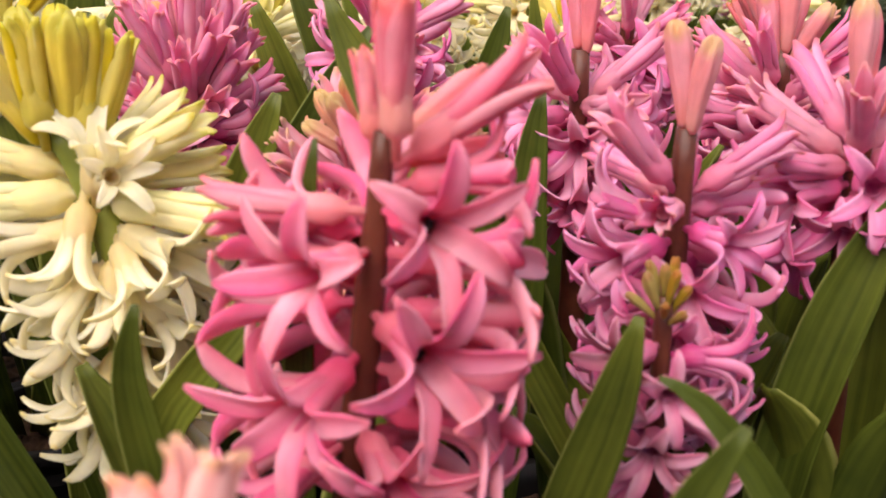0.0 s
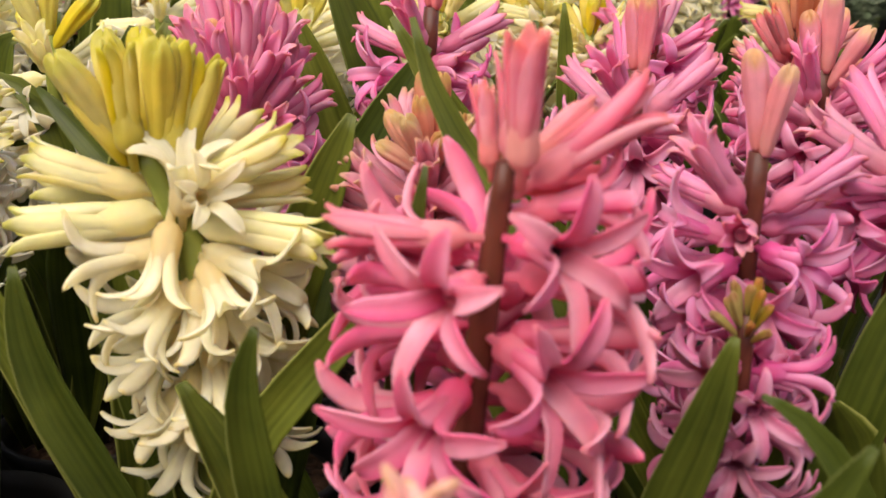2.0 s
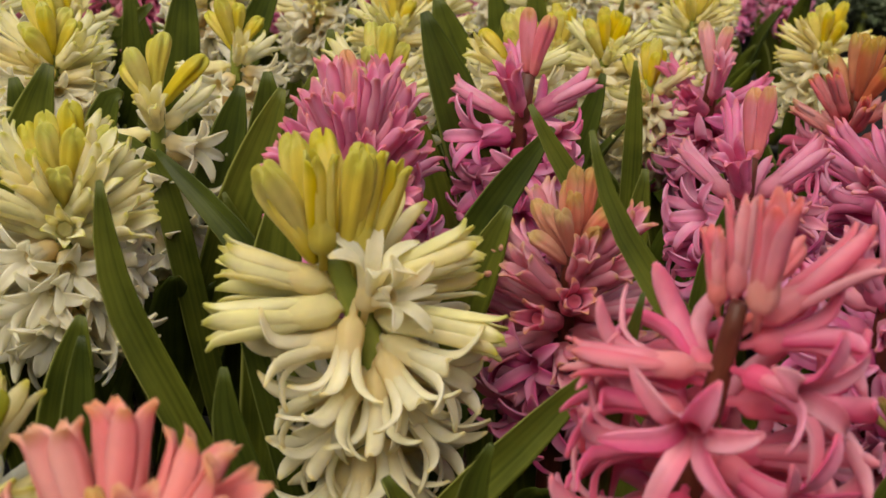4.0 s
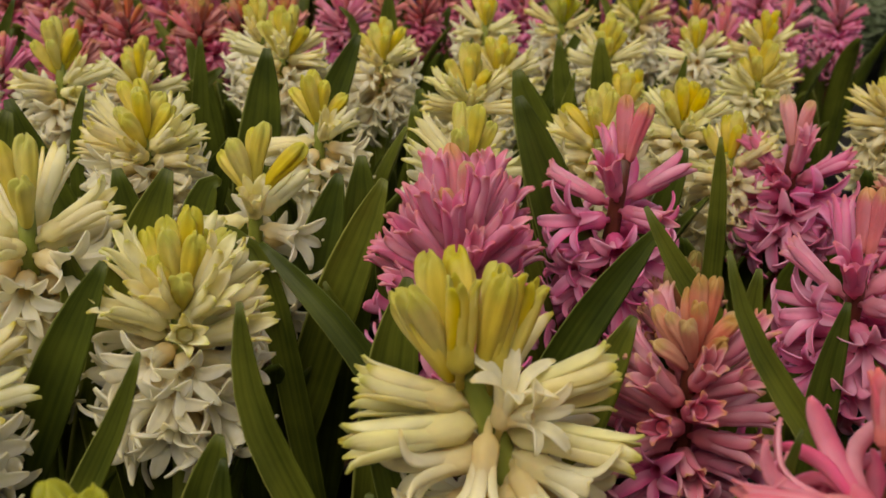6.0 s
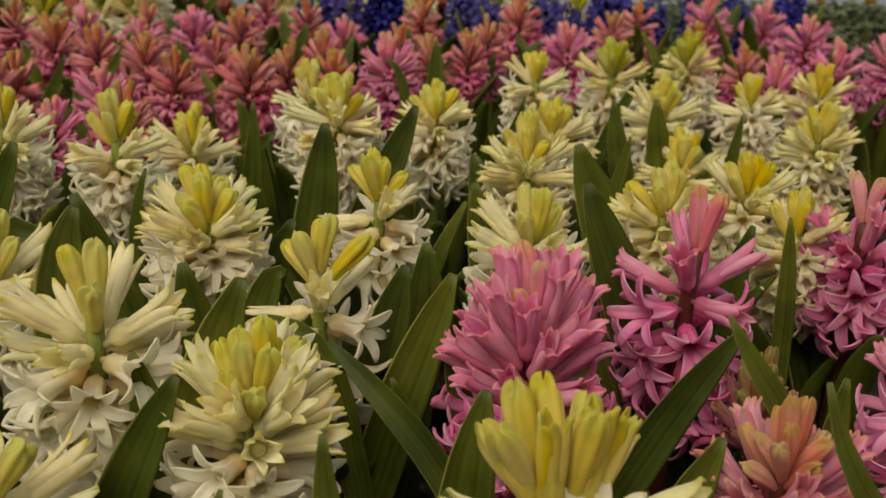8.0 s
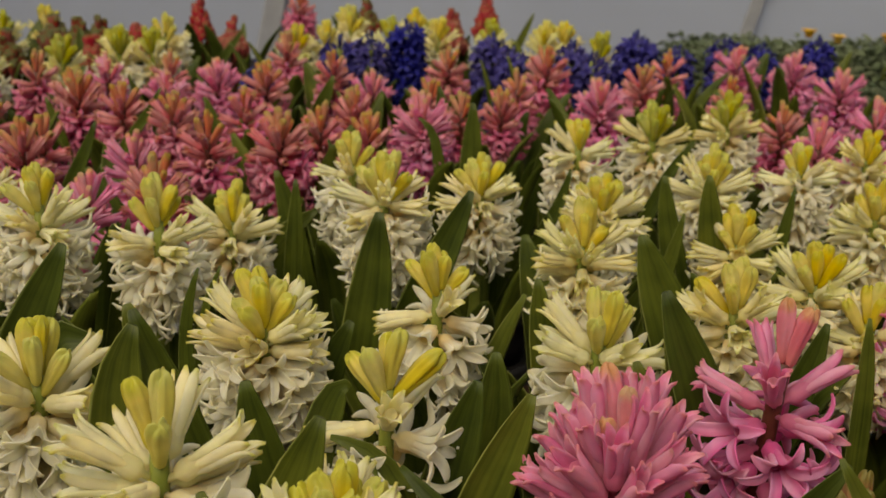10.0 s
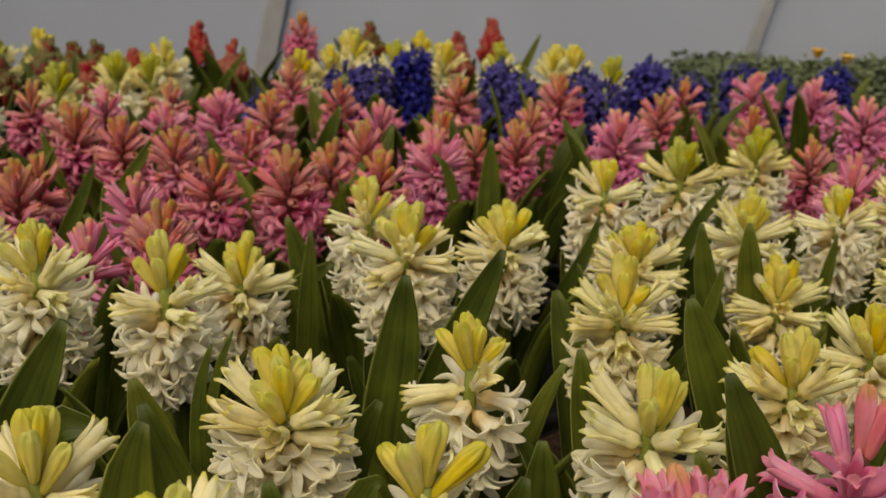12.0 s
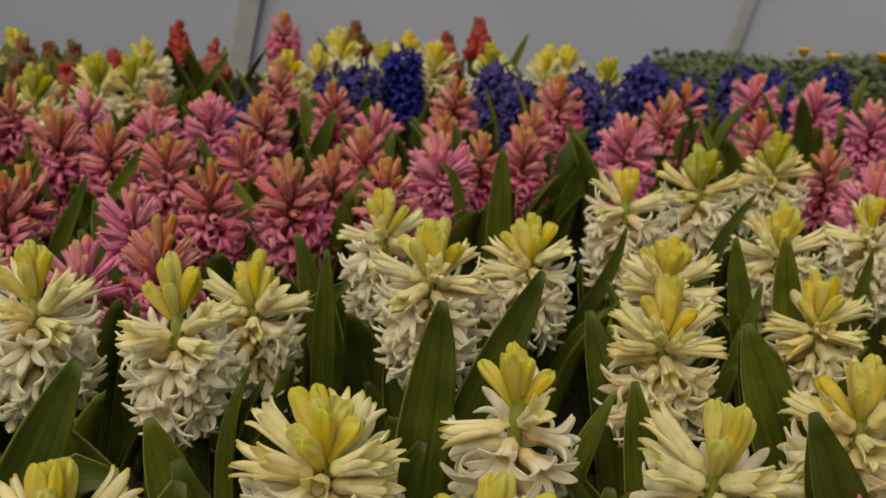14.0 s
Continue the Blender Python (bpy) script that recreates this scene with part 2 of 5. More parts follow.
VARIETY["sunset"] = dict(
    bud=petal("dusky_salmon_bud", (0.62, 0.23, 0.15), (0.7, 0.34, 0.23), (0.48, 0.3, 0.11), (0.58, 0.2, 0.16), 0.22, 0.75),
    trumpet=petal("dusky_rose_trumpet", (0.74, 0.21, 0.32), (0.81, 0.38, 0.49), (0.66, 0.31, 0.19), (0.66, 0.18, 0.24), 0.3, 0.86),
    star=petal("dusky_rose_petal", (0.62, 0.13, 0.28), (0.71, 0.29, 0.45), (0.6, 0.18, 0.24), (0.56, 0.1, 0.21), 0.3, 0.92),
    stem=STEM_RED)
BLOSSOM = petal("yellow_blossom", (0.8, 0.42, 0.01), (0.85, 0.5, 0.02), (0.8, 0.4, 0.01), (0.7, 0.3, 0.01))

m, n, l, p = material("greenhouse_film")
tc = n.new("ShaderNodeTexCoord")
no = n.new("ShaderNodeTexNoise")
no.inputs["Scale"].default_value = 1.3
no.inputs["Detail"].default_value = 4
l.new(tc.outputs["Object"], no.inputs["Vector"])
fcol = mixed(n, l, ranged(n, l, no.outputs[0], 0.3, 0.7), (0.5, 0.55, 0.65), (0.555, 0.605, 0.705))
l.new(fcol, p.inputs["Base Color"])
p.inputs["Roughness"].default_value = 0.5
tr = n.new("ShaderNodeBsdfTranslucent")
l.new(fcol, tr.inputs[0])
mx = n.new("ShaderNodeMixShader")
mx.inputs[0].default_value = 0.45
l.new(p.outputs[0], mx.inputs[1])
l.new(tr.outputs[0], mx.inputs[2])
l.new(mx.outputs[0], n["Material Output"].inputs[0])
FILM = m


# ---- mesh helpers ----
class Build:
    """Collects vertices, faces and their UVs, and makes one mesh of them."""

    def __init__(self):
        self.v, self.f, self.uv, self.mat = [], [], [], []

    def loft(self, rings, vs, mat=0, closed=True, cap0=True, cap1=True):
        """Skin between rings of equally many points; u runs round the ring, v as given."""
        k, start = len(rings[0]), len(self.v)
        for ring in rings:
            self.v.extend(ring)
        for i in range(len(rings) - 1):
            for j in range(k if closed else k - 1):
                a, b = start + i * k + j, start + i * k + (j + 1) % k
                self.f.append((a, b, b + k, a + k))
                u0, u1 = j / k, (j + 1) / k
                self.uv.append(((u0, vs[i]), (u1, vs[i]), (u1, vs[i + 1]), (u0, vs[i + 1])))
                self.mat.append(mat)
        for wanted, i in ((cap0, 0), (cap1, len(rings) - 1)):
            if wanted:
                idx = [start + i * k + j for j in range(k)]
                self.f.append(tuple(idx if i else reversed(idx)))
                self.uv.append(tuple((0.5, vs[i]) for _ in idx))
                self.mat.append(mat)

    def mesh(self, name, *mats, smooth=True):
        me = bpy.data.meshes.new(name)
        me.from_pydata([tuple(q) for q in self.v], [], self.f)
        lay = me.uv_layers.new(name="UVMap")
        lay.data.foreach_set("uv", [c for face in self.uv for w in face for c in w])
        for q in mats:
            me.materials.append(q)
        if len(mats) > 1:
            me.polygons.foreach_set("material_index", self.mat)
        me.polygons.foreach_set("use_smooth", [smooth] * len(me.polygons))
        me.update()
        return me


def put(name, me, parent, matrix, label=""):
    """A part: a mesh under a thing, at a pose in the thing's space."""
    ob = new(name, me)
    ob.parent = parent
    ob.matrix_local = matrix
    return tagged(ob, label)


def empty(name, at):
    ob = new(name)
    ob.empty_display_size = 0.02
    ob.location = at
    return ob


# ---- florets: along +z, base at the origin ----
def lobe(b, phi, r0, z0, length, width, mid, end, turn_at, fine, rnd, twist=0.0, start=14.0):
    """One fleshy petal lobe: it leaves the mouth of the tube, opens to the angle mid off the axis, and curls on to end at its tip.
    Returns the index of its first vertex."""
    k, rings_n = (10, 12) if fine else (6, 7)
    out, side = Vector((math.cos(phi), math.sin(phi), 0)), Vector((-math.sin(phi), math.cos(phi), 0))
    rings, vs = [], []
    r, z = r0, z0
    swing = rnd.uniform(-0.1, 0.1)
    first = len(b.v)
    for i in range(rings_n):
        s = i / (rings_n - 1)
        ang = radians(start + (mid - start) * min(1, s / turn_at) ** 2.6 + (end - mid) * max(0, (s - turn_at) / (1 - turn_at)) ** 1.6)
        w = 0.5 * width * (0.62 + 0.38 * math.sin(math.pi * min(1, max(0.02, s * 1.1 - 0.12))))
        if s > 0.74:
            w *= max(0.3, 1 - ((s - 0.74) / 0.26) ** 2.4 * 0.7)
        th = 0.00105 * (1 - 0.4 * s) * min(1, 0.35 + 3 * s)
        nrm = out * -math.cos(ang) + Vector((0, 0, 1)) * math.sin(ang)
        c = out * r + Vector((0, 0, z)) + side * swing * length * s * s
        tw = twist * s
        ring = []
        for j in range(k):
            t = 2 * math.pi * j / k
            x, y = -math.cos(t) * w, math.sin(t) * th
            y += (x / max(w, 1e-6)) ** 2 * w * 0.5 * (1 - 0.45 * s)
            if math.sin(t) > 0.3 and abs(math.cos(t)) < 0.4:
                y -= th * 0.8
            ring.append(c + side * (x * math.cos(tw)) + nrm * (y + x * math.sin(tw)))
        rings.append(ring)
        vs.append(0.16 + 0.84 * s)
        d = length / (rings_n - 1)
        r += math.sin(ang) * d
        z += math.cos(ang) * d
    b.loft(rings, vs)
    return first


def tube(b, length, r, fine, flare=1.15, hollow=False):
    """The floret's tube, swollen at its base. hollow: cut back behind the lobes, so that they form the throat."""
    k = 18 if fine else 8
    prof = [(-0.3, 0.3), (-0.02, 0.34), (0.04, 0.66), (0.16, 0.98), (0.34, 1.0), (0.6, 0.9)]
    prof += [(0.72, 0.8), (0.8, 0.66)] if hollow else [(0.85, 0.78), (1.0, flare)]
    inner = ((0.74, 0.55), (0.6, 0.4), (0.45, 0.06)) if hollow else ((0.99, flare * 0.85), (0.95, flare * 0.5), (0.92, 0.08))
    rings = []
    for s, q in prof:
        rings.append([Vector((math.cos(2 * math.pi * j / k) * r * q * (1 + 0.05 * math.cos(12 * math.pi * j / k)), math.sin(2 * math.pi * j / k) * r * q * (1 + 0.05 * math.cos(12 * math.pi * j / k)), s * length)) for j in range(k)])
    for s, q in inner:
        rings.append([Vector((math.cos(2 * math.pi * j / k) * r * q, math.sin(2 * math.pi * j / k) * r * q, s * length)) for j in range(k)])
    b.loft(rings, [max(0.0, 0.42 * s) for s, q in prof] + [0.2, 0.1, 0.0])
    return k, 7 * k


def floret(seed, fine, mat, split, tl, r, ll, lw, mid, end, turn_at, start=5.0, flare=0.6, stamens=False):
    """A floret: its tube and six lobes, as one grown-together mesh, or split into the tube and its petals."""
    rnd = random.Random(seed)
    b = Build()
    k, mouth = tube(b, tl, r, fine, flare, mid[0] > 40)
    petals = []
    for i in range(6):
        phi = 2 * math.pi * i / 6 + rnd.uniform(-0.12, 0.12)
        inner = i % 2
        c = Build() if split else b
        first = lobe(c, phi, r * (0.68 if inner else 0.8), tl * 0.34, tl * 0.64 + ll * rnd.uniform(0.9, 1.08), lw * (1.0 if inner else 0.92) * rnd.uniform(0.92, 1.08),
                     rnd.uniform(*mid), rnd.uniform(*end), (tl * 0.64 + ll * turn_at) / (tl * 0.64 + ll), fine, rnd, rnd.uniform(-0.4, 0.4), start)
        if split:
            petals.append(c.mesh("petal", mat))
        else:
            j = mouth + int(round(phi / (2 * math.pi) * k)) % k
            b.f.append((j, first, first + 1))
            b.uv.append(((0.5, 0.4),) * 3)
            b.mat.append(0)
    mats = [mat]
    if stamens:
        c = Build()
        rings = []
        for s, q in ((0.0, 0.15), (0.15, 0.8), (0.5, 1.0), (0.85, 0.8), (1.0, 0.25)):
            ring = []
            for t in [2 * math.pi * j / 24 for j in range(24)]:
                rr = r * 0.5 * q * (0.62 + 0.38 * math.cos(6 * t))
                ring.append(Vector((math.cos(t) * rr, math.sin(t) * rr, tl * 0.86 + s * 0.0034)))
            rings.append(ring)
        c.loft(rings, [0, 0.2, 0.5, 0.8, 1])
        petals.append(c.mesh("anther", ANTHER))
    return b.mesh("floret", *mats), petals


def bud_mesh(seed, fine, mat, length=0.026, r=0.0042):
    """A closed bud: club-shaped, with six folded ribs and a blunt notched tip, a little bent."""
    rnd = random.Random(seed)
    b = Build()
    k = 30 if fine else 18
    prof = ((0, 0.34), (0.05, 0.52), (0.16, 0.66), (0.34, 0.76), (0.52, 0.9), (0.68, 1.0), (0.8, 1.0), (0.89, 0.92), (0.95, 0.77), (0.985, 0.52), (1.0, 0.16))
    bx, by = rnd.uniform(-1, 1) * 0.16, rnd.uniform(-1, 1) * 0.16
    turn = rnd.uniform(0, 6.28)
    rings = []
    for s, q in prof:
        rib = 0.03 + 0.15 * s
        ring = []
        for j in range(k):
            t = 2 * math.pi * j / k
            rr = r * q * (1 + rib * (abs(math.cos(3 * t + 0.35 * s)) ** 0.8 - 0.6) * 2.2 + 0.1 * s * math.cos(3 * t + turn))
            top = (0.06 * math.cos(3 * t + turn) + 0.025 * abs(math.cos(3 * t + 0.35))) * max(0, (s - 0.75) / 0.25)
            ring.append(Vector((math.cos(t) * rr + bx * length * s * s, math.sin(t) * rr + by * length * s * s, (s + top) * length)))
        rings.append(ring)
    b.loft(rings, [s for s, q in prof])
    return b.mesh("bud", mat), []


LIBRARY = {}


def library(variety, kind, fine, split):
    """Six shapes of a kind of floret, made once for each colour and fineness."""
    key = (variety, kind, fine, split)
    if key not in LIBRARY:
        mat = VARIETY[variety][kind]
        cream = variety in ("cream", "white", "lime")
        made = []
        for i in range(6):
            seed = 100 * i + 7
            if kind == "star" and cream:
                made.append(floret(seed, fine, mat, split, 0.0165, 0.0038, 0.0122, 0.0055, (48, 80), (68, 125), 0.36))
            elif kind == "star" and variety == "blue":
                made.append(floret(seed, fine, mat, split, 0.0120, 0.0036, 0.0125, 0.0060, (70, 92), (90, 150), 0.4))
            elif kind == "star":
                made.append(floret(seed, fine, mat, split, 0.0135, 0.0037, 0.0165, 0.0053, (58, 88), (100, 165), 0.38))
            elif kind == "trumpet" and cream:
                made.append(floret(seed, fine, mat, split, 0.0155, 0.0037, 0.0135, 0.0051, (3, 13), (8, 35) if i < 2 else (35, 95), 0.45, 6.0, 0.6))
            elif kind == "trumpet" and variety == "dome":
                made.append(floret(seed, fine, mat, split, 0.0200, 0.0037, 0.0092, 0.0050, (0, 10), (45, 115), 0.4, 3.0, 0.6))
            elif kind == "trumpet" and variety == "sunset":
                made.append(floret(seed, fine, mat, split, 0.0185, 0.0035, 0.0105, 0.0052, (2, 12), (40, 110), 0.45, 4.0, 0.6))
            elif kind == "trumpet" and variety == "peach":
                made.append(floret(seed, fine, mat, split, 0.0190, 0.0042, 0.0088, 0.0060, (0, 8), (70, 140), 0.4, 3.0, 0.6))
            elif kind == "trumpet" and variety in ("salmon", "red", "maroon", "russet"):
                made.append(floret(seed, fine, mat, split, 0.0155, 0.0033, 0.0100, 0.0046, (-8, 2), (0, 40) if i < 4 else (40, 95), 0.5, 3.0, 0.6))
            elif kind == "trumpet":
                made.append(floret(seed, fine, mat, split, 0.0175, 0.0034, 0.0120, 0.0047, (2, 12), (25, 80) if i < 4 else (70, 130), 0.45, 4.0, 0.6))
            elif variety in ("red", "maroon"):
                made.append(bud_mesh(seed, fine, mat, 0.0200 + 0.0011 * i, 0.0050))
            elif cream:
                made.append(bud_mesh(seed, fine, mat, 0.0235 + 0.0011 * i, 0.0043))
            else:
                made.append(bud_mesh(seed, fine, mat, 0.0230 + 0.0012 * i, 0.0034))
        LIBRARY[key] = made
    return LIBRARY[key]


def joined(name, pieces, mat):
    """One mesh of many pieces: pairs of a mesh and its pose."""
    me = bpy.data.meshes.new(name)
    verts, faces, uvs = [], [], []
    for src, m in pieces:
        start = len(verts)
        verts.extend(tuple(m @ v.co) for v in src.vertices)
        faces.extend(tuple(start + q for q in p.vertices) for p in src.polygons)
        flat = np.empty(2 * len(src.loops), dtype=np.float32)
        src.uv_layers[0].data.foreach_get("uv", flat)
        uvs.append(flat)
    me.from_pydata(verts, [], faces)
    me.uv_layers.new(name="UVMap").data.foreach_set("uv", np.concatenate(uvs))
    me.materials.append(mat)
    me.polygons.foreach_set("use_smooth", [True] * len(me.polygons))
    me.update()
    return me


def put_floret(name, shape, thing, matrix):
    ob = put(name, shape[0], thing, matrix)
    for me in shape[1]:
        put(me.name.split(".")[0], me, ob, Matrix())
    return ob


def strip_leaf(name, points, width, facing, mat=GREEN, rings_n=14, tip=0.5, cup=0.4, thick=0.0016):
    """A strap leaf along a smooth curve through the points (base first): channelled, thick, with a blunt hooded tip."""
    pts = [Vector(q) for q in points]
    far = [0.0]
    for q, w in zip(pts, pts[1:]):
        far.append(far[-1] + (w - q).length)
    line = []
    for d in np.linspace(0, far[-1], 41):
        q = max(0, min(len(pts) - 2, int(np.searchsorted(far, d)) - 1))
        line.append(pts[q].lerp(pts[q + 1], (d - far[q]) / max(1e-6, far[q + 1] - far[q])))
    for _ in range(14):
        line = [line[0]] + [line[q] * 0.5 + (line[q - 1] + line[q + 1]) * 0.25 for q in range(1, 40)] + [line[40]]
    k = 12
    b, rings, vs = Build(), [], []
    f = Vector(facing).normalized()
    for i in range(rings_n):
        s = 1 - (1 - i / (rings_n - 1)) ** 1.35
        at = s * (len(line) - 1)
        j = min(int(at), len(line) - 2)
        c = line[j].lerp(line[j + 1], at - j)
        tan = (line[j + 1] - line[j]).normalized()
        side = tan.cross(f).normalized()
        nrm = side.cross(tan).normalized()
        w = width * 0.5 * (0.55 + 0.45 * min(1, s / 0.45) ** 0.8)
        if s > tip:
            w *= max(0.06, 1 - ((s - tip) / (1 - tip)) ** 2) ** 0.62
        th = thick * (1.2 - 0.5 * s)
        ring = []
        for q in range(k):
            t = 2 * math.pi * q / k
            x, y = -math.cos(t), math.sin(t) * th * 0.5
            ring.append(c + side * x * w + nrm * (y + x * x * w * 2 * cup * (1 - 0.35 * s)))
        rings.append(ring)
        vs.append(s)
    b.loft(rings, vs)
    return b.mesh(name, mat)


def stem_mesh(points, r0, r1, mat):
    """A fleshy stem through the points, with a ridged, slightly swollen outline."""
    b, rings, vs = Build(), [], []
    pts = [Vector(q) for q in points]
    steps = 14
    for i in range(steps + 1):
        s = i / steps
        at = s * (len(pts) - 1)
        j = min(int(at), len(pts) - 2)
        c = pts[j].lerp(pts[j + 1], at - j)
        r = r0 + (r1 - r0) * s
        r *= 1 + 0.06 * math.sin(9 * s * 3.1)
        rings.append([c + Vector((math.cos(t), math.sin(t), 0)) * r * (1 + 0.07 * math.cos(5 * t + s * 4)) for t in [2 * math.pi * q / 14 for q in range(14)]])
        vs.append(s)
    b.loft(rings, vs)
    return b.mesh("stem", mat)


def aim(at, az, el, roll=0.0, size=1.0):
    """Pose whose +z points along azimuth az (degrees, from +x towards +y) and elevation el."""
    a, e = radians(az), radians(el)
    d = Vector((math.cos(a) * math.cos(e), math.sin(a) * math.cos(e), math.sin(e)))
    q = d.to_track_quat("Z", "Y").to_matrix().to_4x4()
    return Matrix.Translation(at) @ q @ Matrix.Rotation(radians(roll), 4, "Z") @ Matrix.Scale(size, 4)


SOIL_Z = 0.055
GROUPS = {"russet": "pink hyacinths", "maroon": "red hyacinths at the back", "lime": "cream hyacinths at the back", "cream": "cream hyacinths of the row", "white": "cream hyacinths of the row", "pink": "pink hyacinths", "orchid": "pink hyacinths", "salmon": "pink hyacinths", "budding": "pink hyacinths", "dome": "pink hyacinths", "peach": "pink hyacinths", "sunset": "pink hyacinths", "blue": "blue hyacinths", "red": "red hyacinths at the back"}
LABELS = {
    "russet": "low russet hyacinth still in bud, coloured darker for shade",
    "maroon": "maroon hyacinth in tight bud with green tips",
    "lime": "pale hyacinth with a knob of lime green buds",
    "cream": "cream hyacinth with yellow-green buds above open florets",
    "white": "ivory white hyacinth with lemon buds on a green stem",
    "pink": "hot pink hyacinth with recurved florets on a red-brown stem",
    "orchid": "orchid pink hyacinth with curled florets on a dark stem",
    "salmon": "rose pink hyacinth with salmon orange buds on top",
    "budding": "orchid pink hyacinth with a knot of olive buds",
    "peach": "salmon pink hyacinth with half-open florets",
    "sunset": "rose hyacinth with green-tipped salmon buds",
    "dome": "full pink hyacinth with crowded trumpet florets",
    "blue": "deep indigo blue hyacinth with a dense spike",
    "red": "crimson hyacinth, its buds still mostly closed",
}


PLANTS = []


def keep(ob):
    PLANTS.append(ob)
    return ob


def hyacinth(x, y, top, variety, form=(6, 9, 18), spike=0.095, size=1.0, lean=(0, 0), fine=False, seed=None, leaves=5, leaf_len=0.165, label="", spread=1.0, pot=True, low=-45, high=8, split=False, bud_size=1.0, rise=54, gap=0.010, closed=False):
    """A potted hyacinth: stem, closed buds at the top, trumpets below them, open stars at the bottom of the spike, and strap leaves.
    form: how many of each. lean: how far the top stands off the base."""
    rnd = random.Random(seed if seed is not None else int(abs(x) * 7919 + y * 104729))
    thing = keep(empty("hyacinth", (x - lean[0], y - lean[1], SOIL_Z)))
    tagged(thing, label or LABELS[variety], "hyacinth", GROUPS[variety])
    h = top - SOIL_Z
    nb, nt, ns = form
    bud_len = 0.0255 * size * bud_size
    axis_h = h - bud_len * 0.9

    def axis(z):
        s = z / h
        return Vector((lean[0] * s ** 1.5, lean[1] * s ** 1.5, z))

    rs = 0.0029 * size
    put("stem", stem_mesh([axis(h * i / 8 * (axis_h / h)) for i in range(9)], 0.0062 * size, rs, VARIETY[variety]["stem"]), thing, Matrix())
    z0 = h - spike
    total = nt + ns
    turn = rnd.uniform(0, 360)
    dense, spike_pieces = closed or variety == "blue", []  # far spikes too crowded to tell their florets apart
    for i in range(nb):
        shape = library(variety, "bud", fine, False)[rnd.randrange(6)]
        if i == 0:
            el, z, az = 86, axis_h, turn
        else:
            ring = (i - 1) / max(1, nb - 1)
            el, z, az = 83 - 32 * ring * spread + rnd.uniform(-4, 4), axis_h - 0.001 - 0.009 * ring * size, turn + i * 137.5 + rnd.uniform(-12, 12)
        a = radians(az)
        at = axis(z) + Vector((math.cos(a), math.sin(a), 0)) * rs * (0.3 if i == 0 else 0.75)
        put_floret("bud", shape, thing, aim(at, az, el, rnd.uniform(0, 60), bud_size * size * rnd.uniform(0.88, 1.05)))
    for i in range(total):
        u = (i + 0.5) / total
        z = axis_h - gap * size - (axis_h - gap * size - z0 - 0.008) * u ** 0.92
        az = turn + (nb + i) * 137.5 + rnd.uniform(-14, 14)
        a = radians(az)
        if closed:
            kind = "bud"
            el = 86 - 14 * u + rnd.uniform(-4, 4)
        elif i < nt:
            kind = "trumpet"
            el = rise - 46 * (i + 0.5) / max(1, nt) * spread + rnd.uniform(-9, 9)
        else:
            kind = "star"
            el = high + (low - high) * ((i - nt + 0.5) / max(1, ns)) + rnd.uniform(-10, 10)
        shape = library(variety, kind, fine, split and kind != "bud")[rnd.randrange(6)]
        at = axis(z) + Vector((math.cos(a), math.sin(a), 0)) * (rs * 0.7 + (0.001 + 0.0105 * u if closed else 0.0035) * size)
        m = aim(at, az, el, rnd.uniform(0, 360), size * (0.68 if closed else 1.0) * rnd.uniform(0.9, 1.1))
        if dense:
            spike_pieces.append((shape[0], m))
        else:
            put_floret("bud" if closed else "floret", shape, thing, m)
    if dense:
        kind = "bud" if closed else "star"
        tagged(put("flower_spike", joined("flower_spike", spike_pieces, VARIETY[variety][kind]), thing, Matrix()), kind="stuff")
    for i in range(leaves):
        az = turn + 40 + 360 * i / leaves + rnd.uniform(-25, 25)
        a = radians(az)
        d = Vector((math.cos(a), math.sin(a), 0))
        ln = leaf_len * rnd.uniform(0.72, 1.12)
        out = ln * rnd.uniform(0.08, 0.3)
        pts = [d * 0.008, d * (0.012 + out * 0.22) + Vector((0, 0, ln * 0.42)), d * (0.014 + out * 0.6) + Vector((0, 0, ln * 0.78)), d * (0.016 + out) + Vector((0, 0, ln * rnd.uniform(0.93, 1.02)))]
        put("leaf", strip_leaf("leaf", pts, rnd.uniform(0.019, 0.029), -d, tip=rnd.uniform(0.58, 0.74)), thing, Matrix())
    if pot:
        place_pot(x - lean[0], y - lean[1])
    return thing


def pot_meshes():
    b = Build()
    prof = ((0.031, 0.0), (0.034, 0.02), (0.038, 0.055), (0.0405, 0.056), (0.041, 0.064), (0.0395, 0.065), (0.038, 0.056), (0.037, 0.045))
    b.loft([[Vector((math.cos(t) * r, math.sin(t) * r, z)) for t in [2 * math.pi * j / 28 for j in range(28)]] for r, z in prof], [0] * len(prof), cap1=False)
    c = Build()
    rnd = random.Random(5)
    rings = []
    for q in (1.0, 0.75, 0.5, 0.25, 0.04):
        rings.append([Vector((math.cos(t) * 0.037 * q, math.sin(t) * 0.037 * q, 0.05 + 0.004 * (1 - q) + rnd.uniform(-0.0025, 0.0025))) for t in [2 * math.pi * j / 28 for j in range(28)]])
    c.loft(rings, [0] * 5, cap0=False)
    return b.mesh("pot", POT), c.mesh("soil", SOIL)


POT_MESH, SOIL_MESH = pot_meshes()


def place_pot(x, y):
    ob = tagged(new("plant_pot", POT_MESH), "round black plastic nursery pot filled with soil", "plant pot", "nursery pots")
    ob.location = (x, y, 0.001)
    ob.rotation_euler[2] = (x * 31 + y * 17) % 6.28
    put("potting_soil", SOIL_MESH, ob, Matrix(), "loose brown potting soil")


